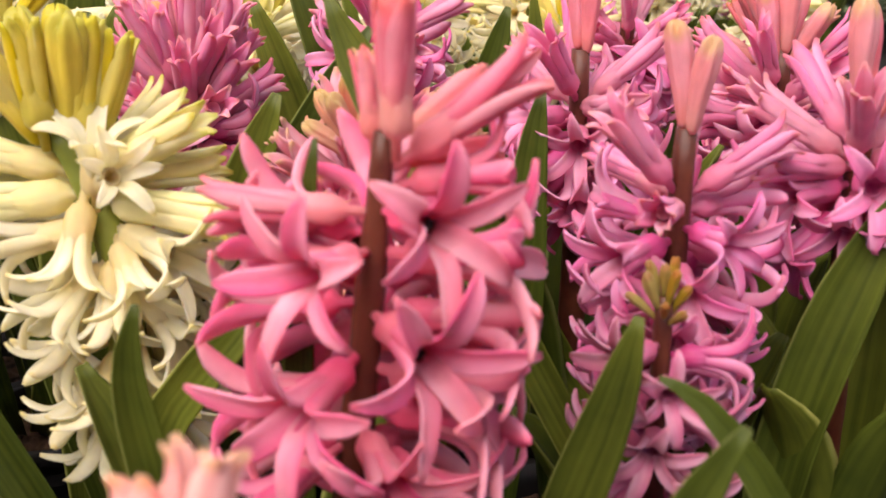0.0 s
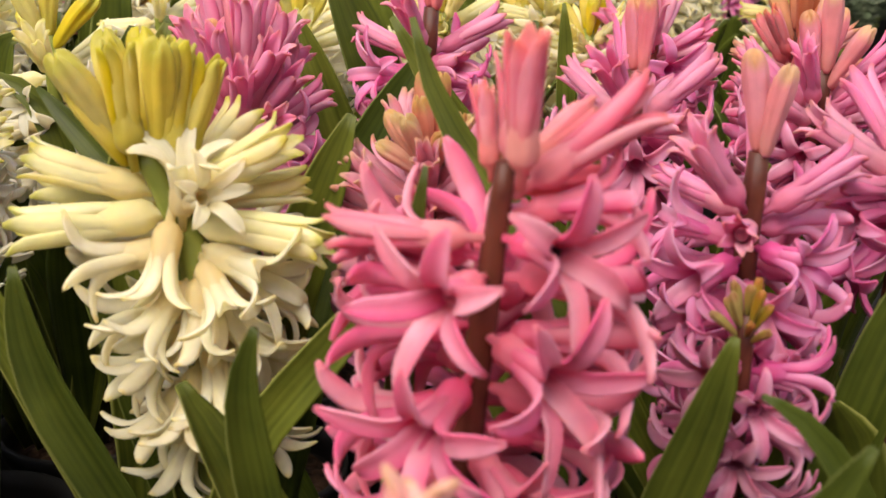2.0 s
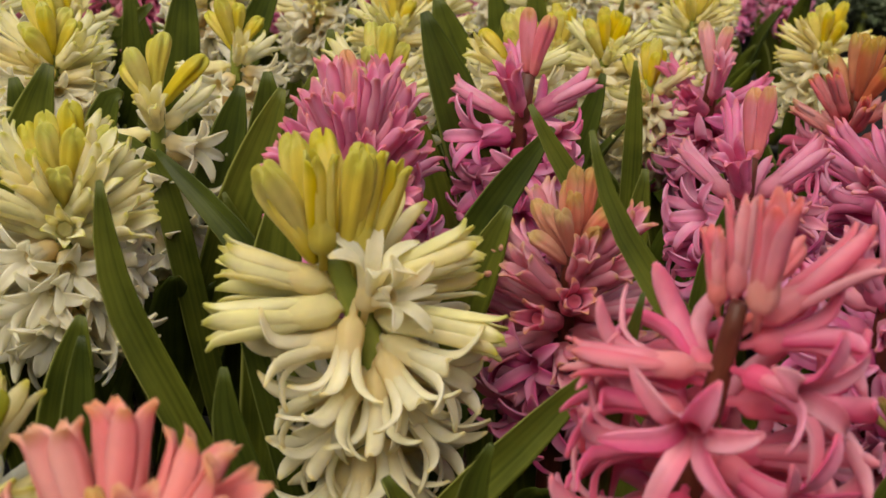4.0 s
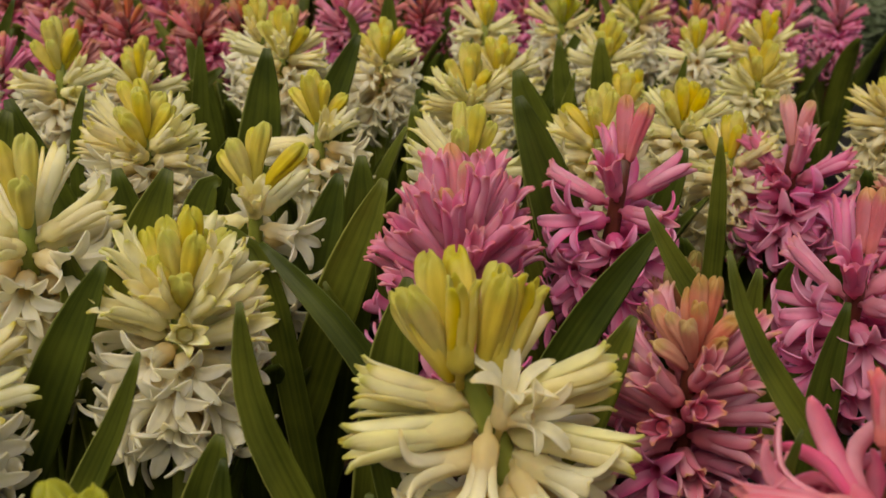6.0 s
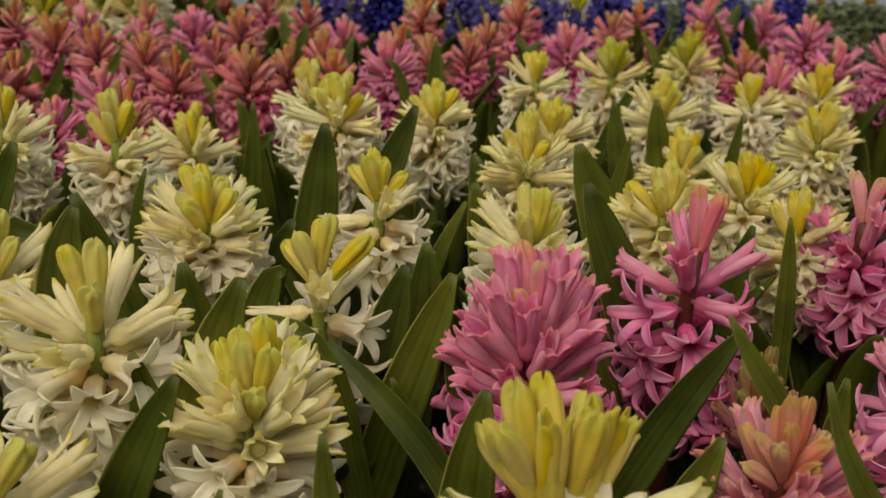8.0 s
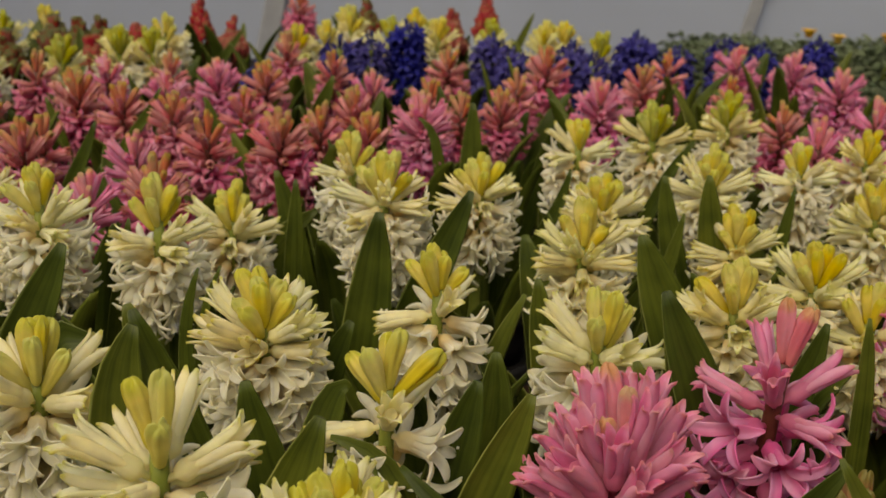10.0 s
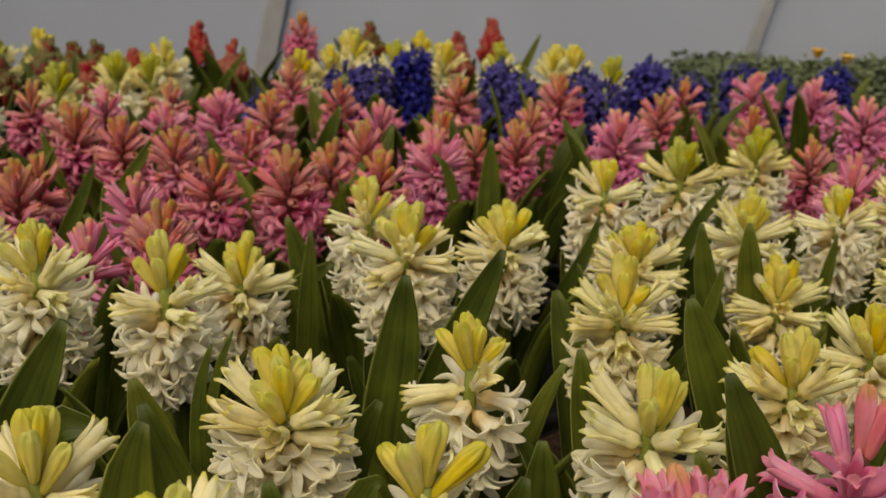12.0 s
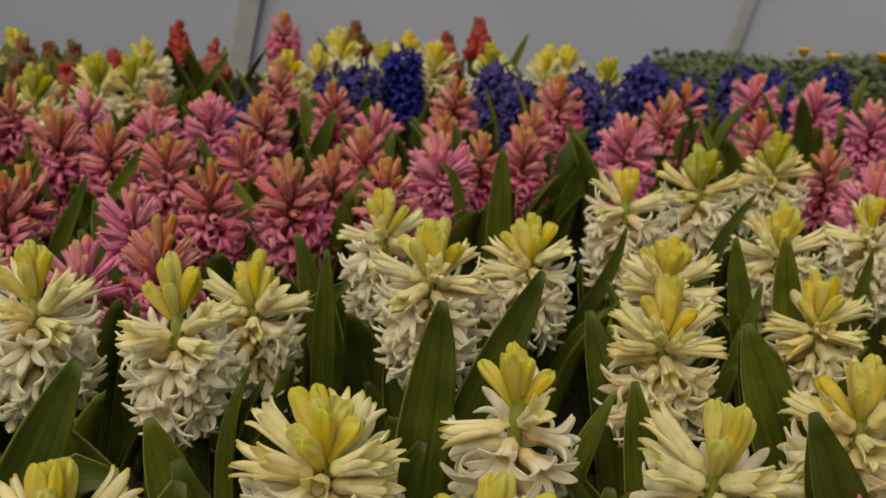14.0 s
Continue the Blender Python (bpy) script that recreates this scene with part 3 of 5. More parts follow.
def leaf_near(width, *points, facing=(0.1, -1, 0.45), tip=0.68, cup=0.36):
    """A single leaf, through places in the world from its foot to its tip, of the plant that stands nearest to its foot."""
    foot = Vector(points[0])
    thing = min(PLANTS, key=lambda o: (o.matrix_basis.translation - foot).xy.length)
    base = thing.matrix_basis.translation
    put("leaf", strip_leaf("leaf", [Vector(q) - base for q in points], width, facing, tip=tip, cup=cup), thing, Matrix())


# ---- the greenhouse ----
def slab(name, lo, hi, mat, label, category):
    b = Build()
    (x0, y0, z0), (x1, y1, z1) = lo, hi
    b.loft([[Vector((x0, y0, z)), Vector((x1, y0, z)), Vector((x1, y1, z)), Vector((x0, y1, z))] for z in (z0, z1)], [0, 1])
    return tagged(new(name, b.mesh(name, mat, smooth=False)), label, category, "", "structure")


X0, X1, Y0, Y1, HIGH = -3.2, 3.6, -2.6, 2.66, 2.5
slab("ground", (X0 - 20, Y0 - 20, -0.2), (X1 + 20, Y1 + 20, 0.0), MAT, "dark woven ground cover under the pots", "ground")
slab("wall_north", (X0, Y1, 0.0), (X1, Y1 + 0.02, HIGH), FILM, "milky grey plastic film wall of the greenhouse", "wall")
slab("wall_south", (X0, Y0 - 0.02, 0.0), (X1, Y0, HIGH), FILM, "milky grey plastic film wall of the greenhouse", "wall")
slab("wall_west", (X0 - 0.02, Y0, 0.0), (X0, Y1, HIGH), FILM, "milky grey plastic film wall of the greenhouse", "wall")
slab("wall_east", (X1, Y0, 0.0), (X1 + 0.02, Y1, HIGH), FILM, "milky grey plastic film wall of the greenhouse", "wall")
roof = slab("ceiling", (X0, Y0, HIGH + 0.003), (X1, Y1, HIGH + 0.02), FILM, "unseen milky film roof sheet with its shadow switched off", "ceiling")
# unseen film roof casts no shadow, so sun and sky pass straight through
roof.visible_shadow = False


def strut(foot, head, r):
    b = Build()
    a, c = Vector(foot), Vector(head)
    d = (c - a).normalized()
    u = d.cross(Vector((0, 1, 0))).normalized()
    w = d.cross(u)
    rings = [[q + u * math.copysign(abs(math.cos(t)) ** 0.35, math.cos(t)) * r + w * math.copysign(abs(math.sin(t)) ** 0.35, math.sin(t)) * r * 0.35 for t in [2 * math.pi * j / 24 for j in range(24)]] for q in (a, c)]
    b.loft(rings, [0, 1])
    return tagged(new("support_tube", b.mesh("support_tube", STEEL, smooth=False)), "slanting flat grey metal support tube along the film wall", "support tube", "greenhouse tubes")


strut((-0.766, 2.648, 0.0), (-0.253, 2.648, 2.4), 0.024)
strut((0.327, 2.648, 0.0), (0.908, 2.648, 2.4), 0.014)

# ---- the plants ----
# the pink hyacinth in front: florets set one by one round its stem
def front_pink():
    thing = tagged(keep(empty("hyacinth", (-0.012, 0.257, SOIL_Z))), "hot pink hyacinth with wide recurved florets on a red-brown stem", "hyacinth", "pink hyacinths")
    base = thing.matrix_basis.translation
    head = Vector((0.0115, 0.257, 0.2525)) - base

    def on_stem(drop):
        s = drop / 0.085
        return head + Vector((-0.0098 * s, 0, -drop))

    pts = [Vector((0, 0, 0)), Vector((0.006, 0, 0.05))] + [on_stem(d) for d in (0.11, 0.085, 0.06, 0.035, 0.015, 0.0)]
    put("stem", stem_mesh(pts, 0.0062, 0.0021, STEM_RED), thing, Matrix())
    v = VARIETY["pink"]
    stars = [floret(11 + i, True, v["star"], True, 0.0135, 0.0037, 0.0225, 0.0063, (58, 88), (80, 145), 0.4, stamens=i < 2) for i in range(7)]
    wide = [floret(31 + i, True, v["trumpet"], True, 0.0180, 0.0036, 0.0140, 0.0050, (2, 12), (20, 65), 0.5, 4.0) for i in range(3)]
    tight = [floret(51 + i, True, v["bud"], True, 0.018, 0.0041, 0.0150, 0.0068, (0, 7), (4, 30), 0.5, 3.0) for i in range(2)]
    buds = [bud_mesh(71 + i, True, v["bud"], 0.026, 0.004) for i in range(2)]
    north = -78.5  # azimuth of the side that faces the walk's start

    def f(drop, side, el, mesh, size=1.0, roll=0.0):
        az = north + side
        a = radians(az)
        at = on_stem(drop) + Vector((math.cos(a), math.sin(a), 0)) * 0.0065
        put_floret("bud" if mesh in buds else "floret", mesh, thing, aim(at, az, el, roll, size * 0.95))

    f(0.000, 20, 87, tight[0], 0.92, 10)
    f(0.001, 165, 74, wide[0], 0.8, 30)
    f(0.003, -160, 76, tight[1], 0.6, 50)
    f(0.0045, 88, 36, wide[1], 1.08, 75)
    f(0.001, 130, 22, buds[0], 0.9, 0)
    f(0.007, 125, -4, buds[1], 0.9, 0)
    f(0.017, -98, 3, wide[2], 1.02, 20)
    f(0.022, -128, 2, stars[2], 1.0, 10)
    f(0.016, 32, 4, stars[0], 0.95, 25)
    f(0.011, 92, 6, stars[3], 0.95, 40)
    f(0.025, -36, 2, stars[4], 1.0, 12)
    f(0.026, 80, -2, stars[5], 1.2, 33)
    f(0.040, 30, -8, stars[1], 1.08, 8)
    f(0.038, -100, -4, stars[6], 1.02, 50)
    f(0.030, -112, 8, stars[3], 0.98, 17)
    f(0.050, -34, -12, stars[2], 1.1, 30)
    f(0.053, 70, -10, stars[4], 1.24, 44)
    f(0.041, 88, 0, stars[2], 1.18, 26)
    f(0.067, 18, -16, stars[5], 1.0, 21)
    f(0.058, -102, -12, stars[0], 1.0, 3)
    f(0.064, 96, -14, stars[6], 1.2, 28)
    f(0.022, 178, 6, stars[4], 1.0, 5)
    f(0.034, 145, 0, stars[5], 1.0, 15)
    f(0.033, -152, 0, stars[6], 1.0, 35)
    f(0.046, 168, -6, stars[3], 1.0, 25)
    f(0.047, 112, -4, stars[2], 1.0, 12)
    f(0.049, -158, -10, stars[0], 1.0, 45)
    f(0.062, 172, -16, stars[4], 1.0, 9)
    f(0.073, -62, -24, stars[3], 1.0, 37)
    f(0.074, 62, -22, stars[6], 1.15, 11)
    f(0.074, 140, -24, stars[5], 0.95, 19)
    f(0.073, -135, -24, stars[2], 0.95, 52)
    for side, ln, out in ((150, 0.15, 0.05), (-120, 0.13, 0.05), (60, 0.12, 0.03)):
        d = Vector((math.cos(radians(north + side)), math.sin(radians(north + side)), 0))
        put("leaf", strip_leaf("leaf", [d * 0.008, d * (0.012 + out * 0.3) + Vector((0, 0, ln * 0.45)), d * (0.014 + out) + Vector((0, 0, ln))], 0.025, -d), thing, Matrix())
    place_pot(-0.012, 0.257)
    return thing


p0 = front_pink()

# the cream hyacinth beside it: a fan of buds on a stem that bends over
def front_cream():
    thing = tagged(keep(empty("hyacinth", (-0.077, 0.322, SOIL_Z))), "cream hyacinth with a fan of yellow buds over open florets", "hyacinth", "cream hyacinths of the row")
    base = thing.matrix_basis.translation
    drops, across = (0.0, 0.0155, 0.0335, 0.09, 0.18), (-0.0945, -0.0865, -0.0805, -0.079, -0.077)

    def on_stem(drop):
        return Vector((float(np.interp(drop, drops, across)), 0.322, 0.2345 - drop)) - base

    put("stem", stem_mesh([on_stem(d) for d in (0.179, 0.12, 0.08, 0.05, 0.034, 0.024, 0.015, 0.007, 0.0)], 0.0066, 0.0042, STEM_GREEN), thing, Matrix())
    v = VARIETY["cream"]
    stars = [floret(211 + i, True, v["star"], True, 0.0195, 0.0044, 0.0140, 0.0060, (45, 78), (75, 130), 0.36, stamens=False) for i in range(6)]
    wide = [floret(231 + i, True, v["trumpet"], True, 0.0210, 0.0047, 0.0135, 0.0060, (-4, 6), (25, 85), 0.5, 4.0) for i in range(4)]
    tight = [floret(251 + i, True, v["bud"], True, 0.0190, 0.0044, 0.0140, 0.0060, (-5, 3), (4, 34), 0.5, 3.0) for i in range(3)]
    buds = [bud_mesh(271 + i, True, v["bud"], 0.031, 0.0044) for i in range(4)]
    north = -84.0

    def f(drop, side, el, mesh, size=1.0, roll=0.0):
        az = north + side
        a = radians(az)
        at = on_stem(drop) + Vector((math.cos(a), math.sin(a), 0)) * 0.006
        put_floret("bud" if mesh in buds else "floret", mesh, thing, aim(at, az, el, roll, size))

    for drop, side, el, mesh, size in ((0.003, -92, 58, buds[0], 0.95), (0.001, -62, 70, buds[1], 1.04), (-0.001, -14, 82, tight[2], 0.98), (0.001, 178, 76, buds[3], 1.05), (-0.001, -130, 72, buds[0], 1.0), (0.0, 60, 80, buds[2], 1.04), (0.003, -60, 60, buds[3], 0.9),
                                       (0.004, 78, 84, tight[0], 1.12), (0.006, 128, 76, buds[1], 1.1), (0.006, 100, 70, tight[1], 1.06), (0.006, -165, 66, buds[2], 1.0)):
        f(drop, side, el, mesh, size, side * 0.7)
    for drop, side, el, mesh, size in ((0.012, 80, 30, wide[0], 1.1), (0.014, 98, 6, wide[1], 1.0), (0.011, -82, 18, wide[2], 0.98), (0.014, -100, 2, wide[3], 1.0), (0.018, -76, -3, wide[0], 1.18), (0.020, 76, -4, wide[2], 1.15),
                                       (0.012, 150, 30, wide[3], 1.0), (0.014, -150, 24, wide[1], 1.0), (0.022, 172, 8, wide[0], 1.0)):
        f(drop, side, el, mesh, size, side * 0.9 + 20)
    hanging = ((0.017, 28, 74, 0.92), (0.014, 44, 22, 0.82), (0.019, -14, -62, 1.0), (0.028, 62, -14, 1.12), (0.028, -72, -5, 1.12), (0.031, 34, -34, 1.0), (0.036, 6, -58, 1.0), (0.038, -34, -34, 1.0), (0.040, 96, -10, 1.05),
               (0.044, -88, -16, 1.05), (0.046, 60, -34, 1.05), (0.052, -54, -40, 1.0), (0.054, 22, -56, 1.0), (0.058, 92, -26, 1.0), (0.060, -98, -28, 1.0), (0.064, -18, -58, 1.0), (0.068, 52, -48, 1.0), (0.070, -60, -46, 1.0),
               (0.080, -36, -58, 0.95), (0.080, 84, -44, 0.95),
               (0.026, 130, -4, 1.0), (0.030, -132, -6, 1.0), (0.038, 168, -10, 1.0), (0.046, 132, -18, 1.0), (0.050, -140, -20, 1.0), (0.058, 170, -28, 1.0), (0.066, 130, -34, 1.0), (0.072, -138, -38, 1.0), (0.080, 172, -46, 0.95))
    for i, (drop, side, el, size) in enumerate(hanging):
        f(drop, side, el, stars[i % 6], size * 0.94, 47 * i % 60)
    for side, ln, out in ((150, 0.13, 0.05), (-150, 0.12, 0.04)):
        d = Vector((math.cos(radians(north + side)), math.sin(radians(north + side)), 0))
        put("leaf", strip_leaf("leaf", [d * 0.008, d * (0.012 + out * 0.3) + Vector((0, 0, ln * 0.45)), d * (0.014 + out) + Vector((0, 0, ln))], 0.025, -d), thing, Matrix())
    place_pot(-0.077, 0.322)
    return thing


# close to the walk
y0 = front_cream()
p1 = hyacinth(0.078, 0.335, 0.259, "orchid", (2, 5, 26), 0.105, 0.97, (0.004, 0), True, 11, 2, 0.13, split=True)
p5 = hyacinth(-0.018, 0.364, 0.2455, "sunset", (14, 26, 18), 0.088, 0.96, (0.003, 0), True, 5, 3, 0.13, "rose hyacinth with green-tipped salmon buds", 1.35, bud_size=0.85, rise=56)
p6 = hyacinth(0.047, 0.410, 0.268, "orchid", (2, 6, 17), 0.078, 1.0, (0, 0), True, 17, 3, 0.14)
p2 = hyacinth(-0.100, 0.437, 0.264, "dome", (3, 26, 22), 0.088, 1.16, (0.004, 0), True, 23, 3, 0.13, "full pink hyacinth with crowded trumpet florets", 1.1, split=True, bud_size=0.95, rise=78, gap=0.002)
p3 = hyacinth(-0.031, 0.488, 0.279, "orchid", (2, 5, 22), 0.105, 1.05, (0.012, 0), True, 29, 3, 0.14, split=True)
p4 = hyacinth(0.066, 0.585, 0.264, "orchid", (2, 7, 19), 0.08, 1.08, (0.003, 0), True, 31, 3, 0.14)
bud_a = hyacinth(0.072, 0.298, 0.212, "budding", (12, 0, 22), 0.085, 0.75, (0, 0), True, 37, 0, 0.1, "orchid pink hyacinth with a knot of olive buds", 1.4, low=-20, bud_size=0.5)
bud_b = hyacinth(-0.006, 0.458, 0.218, "russet", (12, 8, 4), 0.05, 0.84, (0, 0), True, 41, 1, 0.1, "low russet hyacinth with closed green-tipped buds, coloured darker for shade", 0.6, False)
o1 = hyacinth(0.001, 0.148, 0.2235, "peach", (3, 24, 10), 0.07, 0.95, (0, 0), True, 43, 2, 0.09, "salmon pink hyacinth with half-open florets", 1.2, bud_size=0.6, gap=0.002)
o2 = hyacinth(-0.119, 0.196, 0.229, "peach", (4, 28, 12), 0.075, 1.2, (0, 0), True, 47, 2, 0.09, "salmon pink hyacinth with half-open florets", 1.2, bud_size=0.5, rise=64, gap=0.002)
ya = hyacinth(-0.196, 0.378, 0.254, "white", (12, 16, 30), 0.082, 1.04, (0.004, 0), True, 53, 3, 0.12, "full cream hyacinth with yellow buds and crowded florets", split=True, bud_size=0.9, rise=60, gap=0.003)
yz = hyacinth(-0.180, 0.243, 0.2315, "lime", (11, 8, 13), 0.073, 1.05, (0, 0), True, 59, 2, 0.1)
yw = hyacinth(-0.267, 0.323, 0.248, "white", (6, 9, 26), 0.085, 1.12, (0, 0), True, 61, 3, 0.135, bud_size=0.9, rise=36, high=-4)

hyacinth(0.128, 0.362, 0.264, "orchid", (3, 8, 12), 0.066, 1.05, (0, 0), True, 601, 6, 0.14)
hyacinth(0.118, 0.450, 0.264, "orchid", (6, 9, 16), 0.075, 1.05, (0, 0), False, 602, 6, 0.14)
hyacinth(0.130, 0.556, 0.264, "salmon", (9, 10, 20), 0.1, 1.05, (0, 0), False, 603, 3, 0.14)
# added mostly out of view, to shade the ground on the right
hyacinth(0.205, 0.430, 0.262, "orchid", (6, 9, 20), 0.1, 1.05, (0, 0), False, 604, 3, 0.14)

# the cream row
yd = hyacinth(-0.258, 0.398, 0.273, "white", (3, 7, 38), 0.094, 1.04, (0.004, 0), True, 67, 5, 0.14, "ivory hyacinth with three upright lemon buds", 0.8, rise=44, high=0, low=-50, gap=0.006, split=True)
yb = hyacinth(-0.189, 0.466, 0.265, "white", (5, 3, 19), 0.090, 0.95, (0.002, 0), True, 74, 5, 0.14, "sparse ivory hyacinth with a vase of yellow buds", 1.5, rise=54, gap=0.012, split=True)
yc = hyacinth(-0.248, 0.506, 0.272, "white", (10, 12, 42), 0.073, 0.92, (0.003, 0), True, 73, 6, 0.155, rise=44, high=0, low=-50, gap=0.006, bud_size=0.9)
ye = hyacinth(-0.102, 0.533, 0.262, "white", (6, 7, 30), 0.074, 0.98, (0.003, 0), True, 79, 6, 0.155, rise=44, high=0, low=-50, gap=0.006, bud_size=0.9)
yf = hyacinth(-0.177, 0.563, 0.269, "white", (6, 3, 20), 0.073, 0.90, (0.004, 0), True, 83, 6, 0.165, "sparse ivory hyacinth with few trumpet florets", 1.3, rise=44, high=0, low=-50, gap=0.012, bud_size=0.9)
yv = hyacinth(-0.330, 0.460, 0.262, "white", (6, 6, 35), 0.073, 1.00, (0, 0), True, 89, 6, 0.155, rise=44, high=0, low=-50, gap=0.006, bud_size=0.9)
yt = hyacinth(-0.037, 0.572, 0.266, "cream", (7, 7, 30), 0.073, 0.90, (0, 0), True, 97, 6, 0.155, rise=44, high=0, low=-50, gap=0.006, bud_size=0.9)
yt2 = hyacinth(0.013, 0.620, 0.263, "cream", (9, 7, 30), 0.073, 0.86, (0.003, 0), False, 101, 6, 0.155, rise=44, high=0, low=-50, gap=0.006, bud_size=0.9)
hyacinth(0.034, 0.592, 0.250, "cream", (5, 5, 25), 0.066, 0.85, (0, 0), False, 103, 5, 0.145, rise=44, high=0, low=-50, gap=0.006, bud_size=0.9)
yg = hyacinth(-0.331, 0.616, 0.278, "white", (7, 6, 30), 0.076, 0.88, (0.003, 0), False, 107, 7, 0.165, rise=44, high=0, low=-50, gap=0.012, bud_size=0.9)
yh = hyacinth(-0.397, 0.618, 0.283, "white", (7, 7, 35), 0.076, 0.90, (0, 0), False, 109, 7, 0.165, rise=44, high=0, low=-50, gap=0.012, bud_size=0.9)
hyacinth(-0.452, 0.560, 0.27, "white", (7, 7, 31), 0.073, 0.90, (0, 0), False, 113, 7, 0.155, rise=44, high=0, low=-50, gap=0.006, bud_size=0.9)
yi = hyacinth(-0.311, 0.688, 0.256, "white", (9, 8, 31), 0.073, 0.86, (0.004, 0), False, 127, 7, 0.155, rise=44, high=0, low=-50, gap=0.006, bud_size=0.9)
yj = hyacinth(-0.219, 0.681, 0.281, "white", (9, 6, 38), 0.076, 0.90, (0.003, 0), False, 131, 7, 0.165, rise=44, high=0, low=-50, gap=0.006, bud_size=0.9)
yk = hyacinth(-0.250, 0.757, 0.276, "white", (6, 5, 25), 0.073, 0.82, (0.002, 0), False, 137, 6, 0.155, rise=44, high=0, low=-50, gap=0.006, bud_size=0.9)
yl = hyacinth(-0.105, 0.645, 0.268, "cream", (7, 9, 30), 0.073, 0.90, (0.004, 0), False, 139, 7, 0.165, rise=44, high=0, low=-50, gap=0.006, bud_size=0.9)
ym = hyacinth(-0.089, 0.742, 0.262, "white", (10, 12, 30), 0.070, 0.86, (0, 0), False, 149, 7, 0.165, rise=44, high=0, low=-50, gap=0.006, bud_size=0.9)
yn = hyacinth(-0.166, 0.752, 0.266, "white", (11, 8, 30), 0.070, 0.86, (0.003, 0), False, 151, 7, 0.165, rise=44, high=0, low=-50, gap=0.006, bud_size=0.9)
yo = hyacinth(-0.101, 0.848, 0.274, "white", (5, 5, 30), 0.076, 0.82, (0.003, 0), False, 157, 7, 0.155, rise=44, high=0, low=-50, gap=0.006, bud_size=0.9)
yp = hyacinth(-0.041, 0.917, 0.272, "lime", (12, 6, 22), 0.076, 0.90, (0.003, 0), False, 163, 7, 0.155, "cream hyacinth under a knob of green-yellow buds", rise=44, high=0, low=-50, gap=0.006, bud_size=0.9)
yq = hyacinth(0.025, 0.975, 0.271, "lime", (12, 8, 25), 0.073, 0.86, (0, 0), False, 167, 7, 0.155, "cream hyacinth under a knob of green-yellow buds", rise=44, high=0, low=-50, gap=0.006, bud_size=0.9)
yr = hyacinth(-0.014, 0.797, 0.266, "white", (11, 9, 31), 0.073, 0.86, (0.002, 0), False, 173, 7, 0.165, rise=44, high=0, low=-50, gap=0.006, bud_size=0.9)
ys = hyacinth(-0.005, 0.735, 0.244, "cream", (8, 8, 20), 0.066, 0.86, (0.002, 0), False, 179, 7, 0.155, rise=44, high=0, low=-50, gap=0.006, bud_size=0.9)
yu = hyacinth(0.053, 0.838, 0.265, "white", (6, 5, 30), 0.073, 0.82, (0, 0), False, 181, 7, 0.155, rise=44, high=0, low=-50, gap=0.006, bud_size=0.9)
hyacinth(0.082, 0.755, 0.262, "cream", (8, 8, 25), 0.070, 0.86, (0, 0), False, 191, 7, 0.155, rise=44, high=0, low=-50, gap=0.006, bud_size=0.9)
hyacinth(0.118, 0.905, 0.262, "cream", (8, 7, 25), 0.070, 0.86, (0, 0), False, 193, 7, 0.155, rise=44, high=0, low=-50, gap=0.006, bud_size=0.9)
hyacinth(0.150, 0.690, 0.260, "cream", (8, 7, 25), 0.070, 0.86, (0, 0), False, 197, 7, 0.155, rise=44, high=0, low=-50, gap=0.006, bud_size=0.9)
hyacinth(-0.468, 0.690, 0.265, "white", (7, 7, 30), 0.073, 0.86, (0, 0), False, 199, 7, 0.155, rise=44, high=0, low=-50, gap=0.006, bud_size=0.9)

# the pink row behind it
hyacinth(-0.494, 0.805, 0.262, "salmon", (6, 12, 18), 0.072, 0.74, spread=1.16, seed=211, leaves=6, leaf_len=0.175, bud_size=0.92, gap=0.006, rise=64)
hyacinth(-0.500, 0.850, 0.258, "salmon", (5, 13, 20), 0.072, 0.78, spread=1.42, seed=212, leaves=6, leaf_len=0.175, bud_size=0.92, gap=0.006, rise=60)
hyacinth(-0.541, 1.020, 0.260, "salmon", (8, 16, 27), 0.080, 0.89, spread=1.03, seed=213, leaves=6, leaf_len=0.175, bud_size=0.92, gap=0.006, rise=56)
hyacinth(-0.488, 0.986, 0.256, "salmon", (6, 15, 26), 0.076, 0.78, spread=1.29, seed=214, leaves=6, leaf_len=0.175, bud_size=0.92, gap=0.006, rise=52)
hyacinth(-0.433, 0.955, 0.258, "salmon", (8, 15, 24), 0.072, 0.78, seed=215, spread=1.0, leaves=6, leaf_len=0.175, bud_size=0.92, gap=0.006, rise=48)
hyacinth(-0.377, 0.862, 0.260, "salmon", (5, 13, 18), 0.072, 0.81, spread=1.16, seed=216, leaves=6, leaf_len=0.175, bud_size=0.92, gap=0.006, rise=44)
hyacinth(-0.381, 0.988, 0.258, "salmon", (5, 12, 18), 0.072, 0.74, spread=1.42, seed=217, leaves=6, leaf_len=0.175, bud_size=0.92, gap=0.006, rise=64)
hyacinth(-0.328, 0.890, 0.262, "salmon", (6, 14, 25), 0.080, 0.93, seed=218, spread=1.2, leaves=6, leaf_len=0.175, bud_size=0.92, gap=0.006, rise=60)
hyacinth(-0.305, 0.930, 0.256, "salmon", (6, 12, 22), 0.076, 0.78, spread=1.29, seed=219, leaves=6, leaf_len=0.175, bud_size=0.92, gap=0.006, rise=56)
hyacinth(-0.290, 1.008, 0.258, "salmon", (6, 12, 18), 0.072, 0.78, spread=0.90, seed=220, leaves=6, leaf_len=0.175, bud_size=0.92, gap=0.006, rise=52)
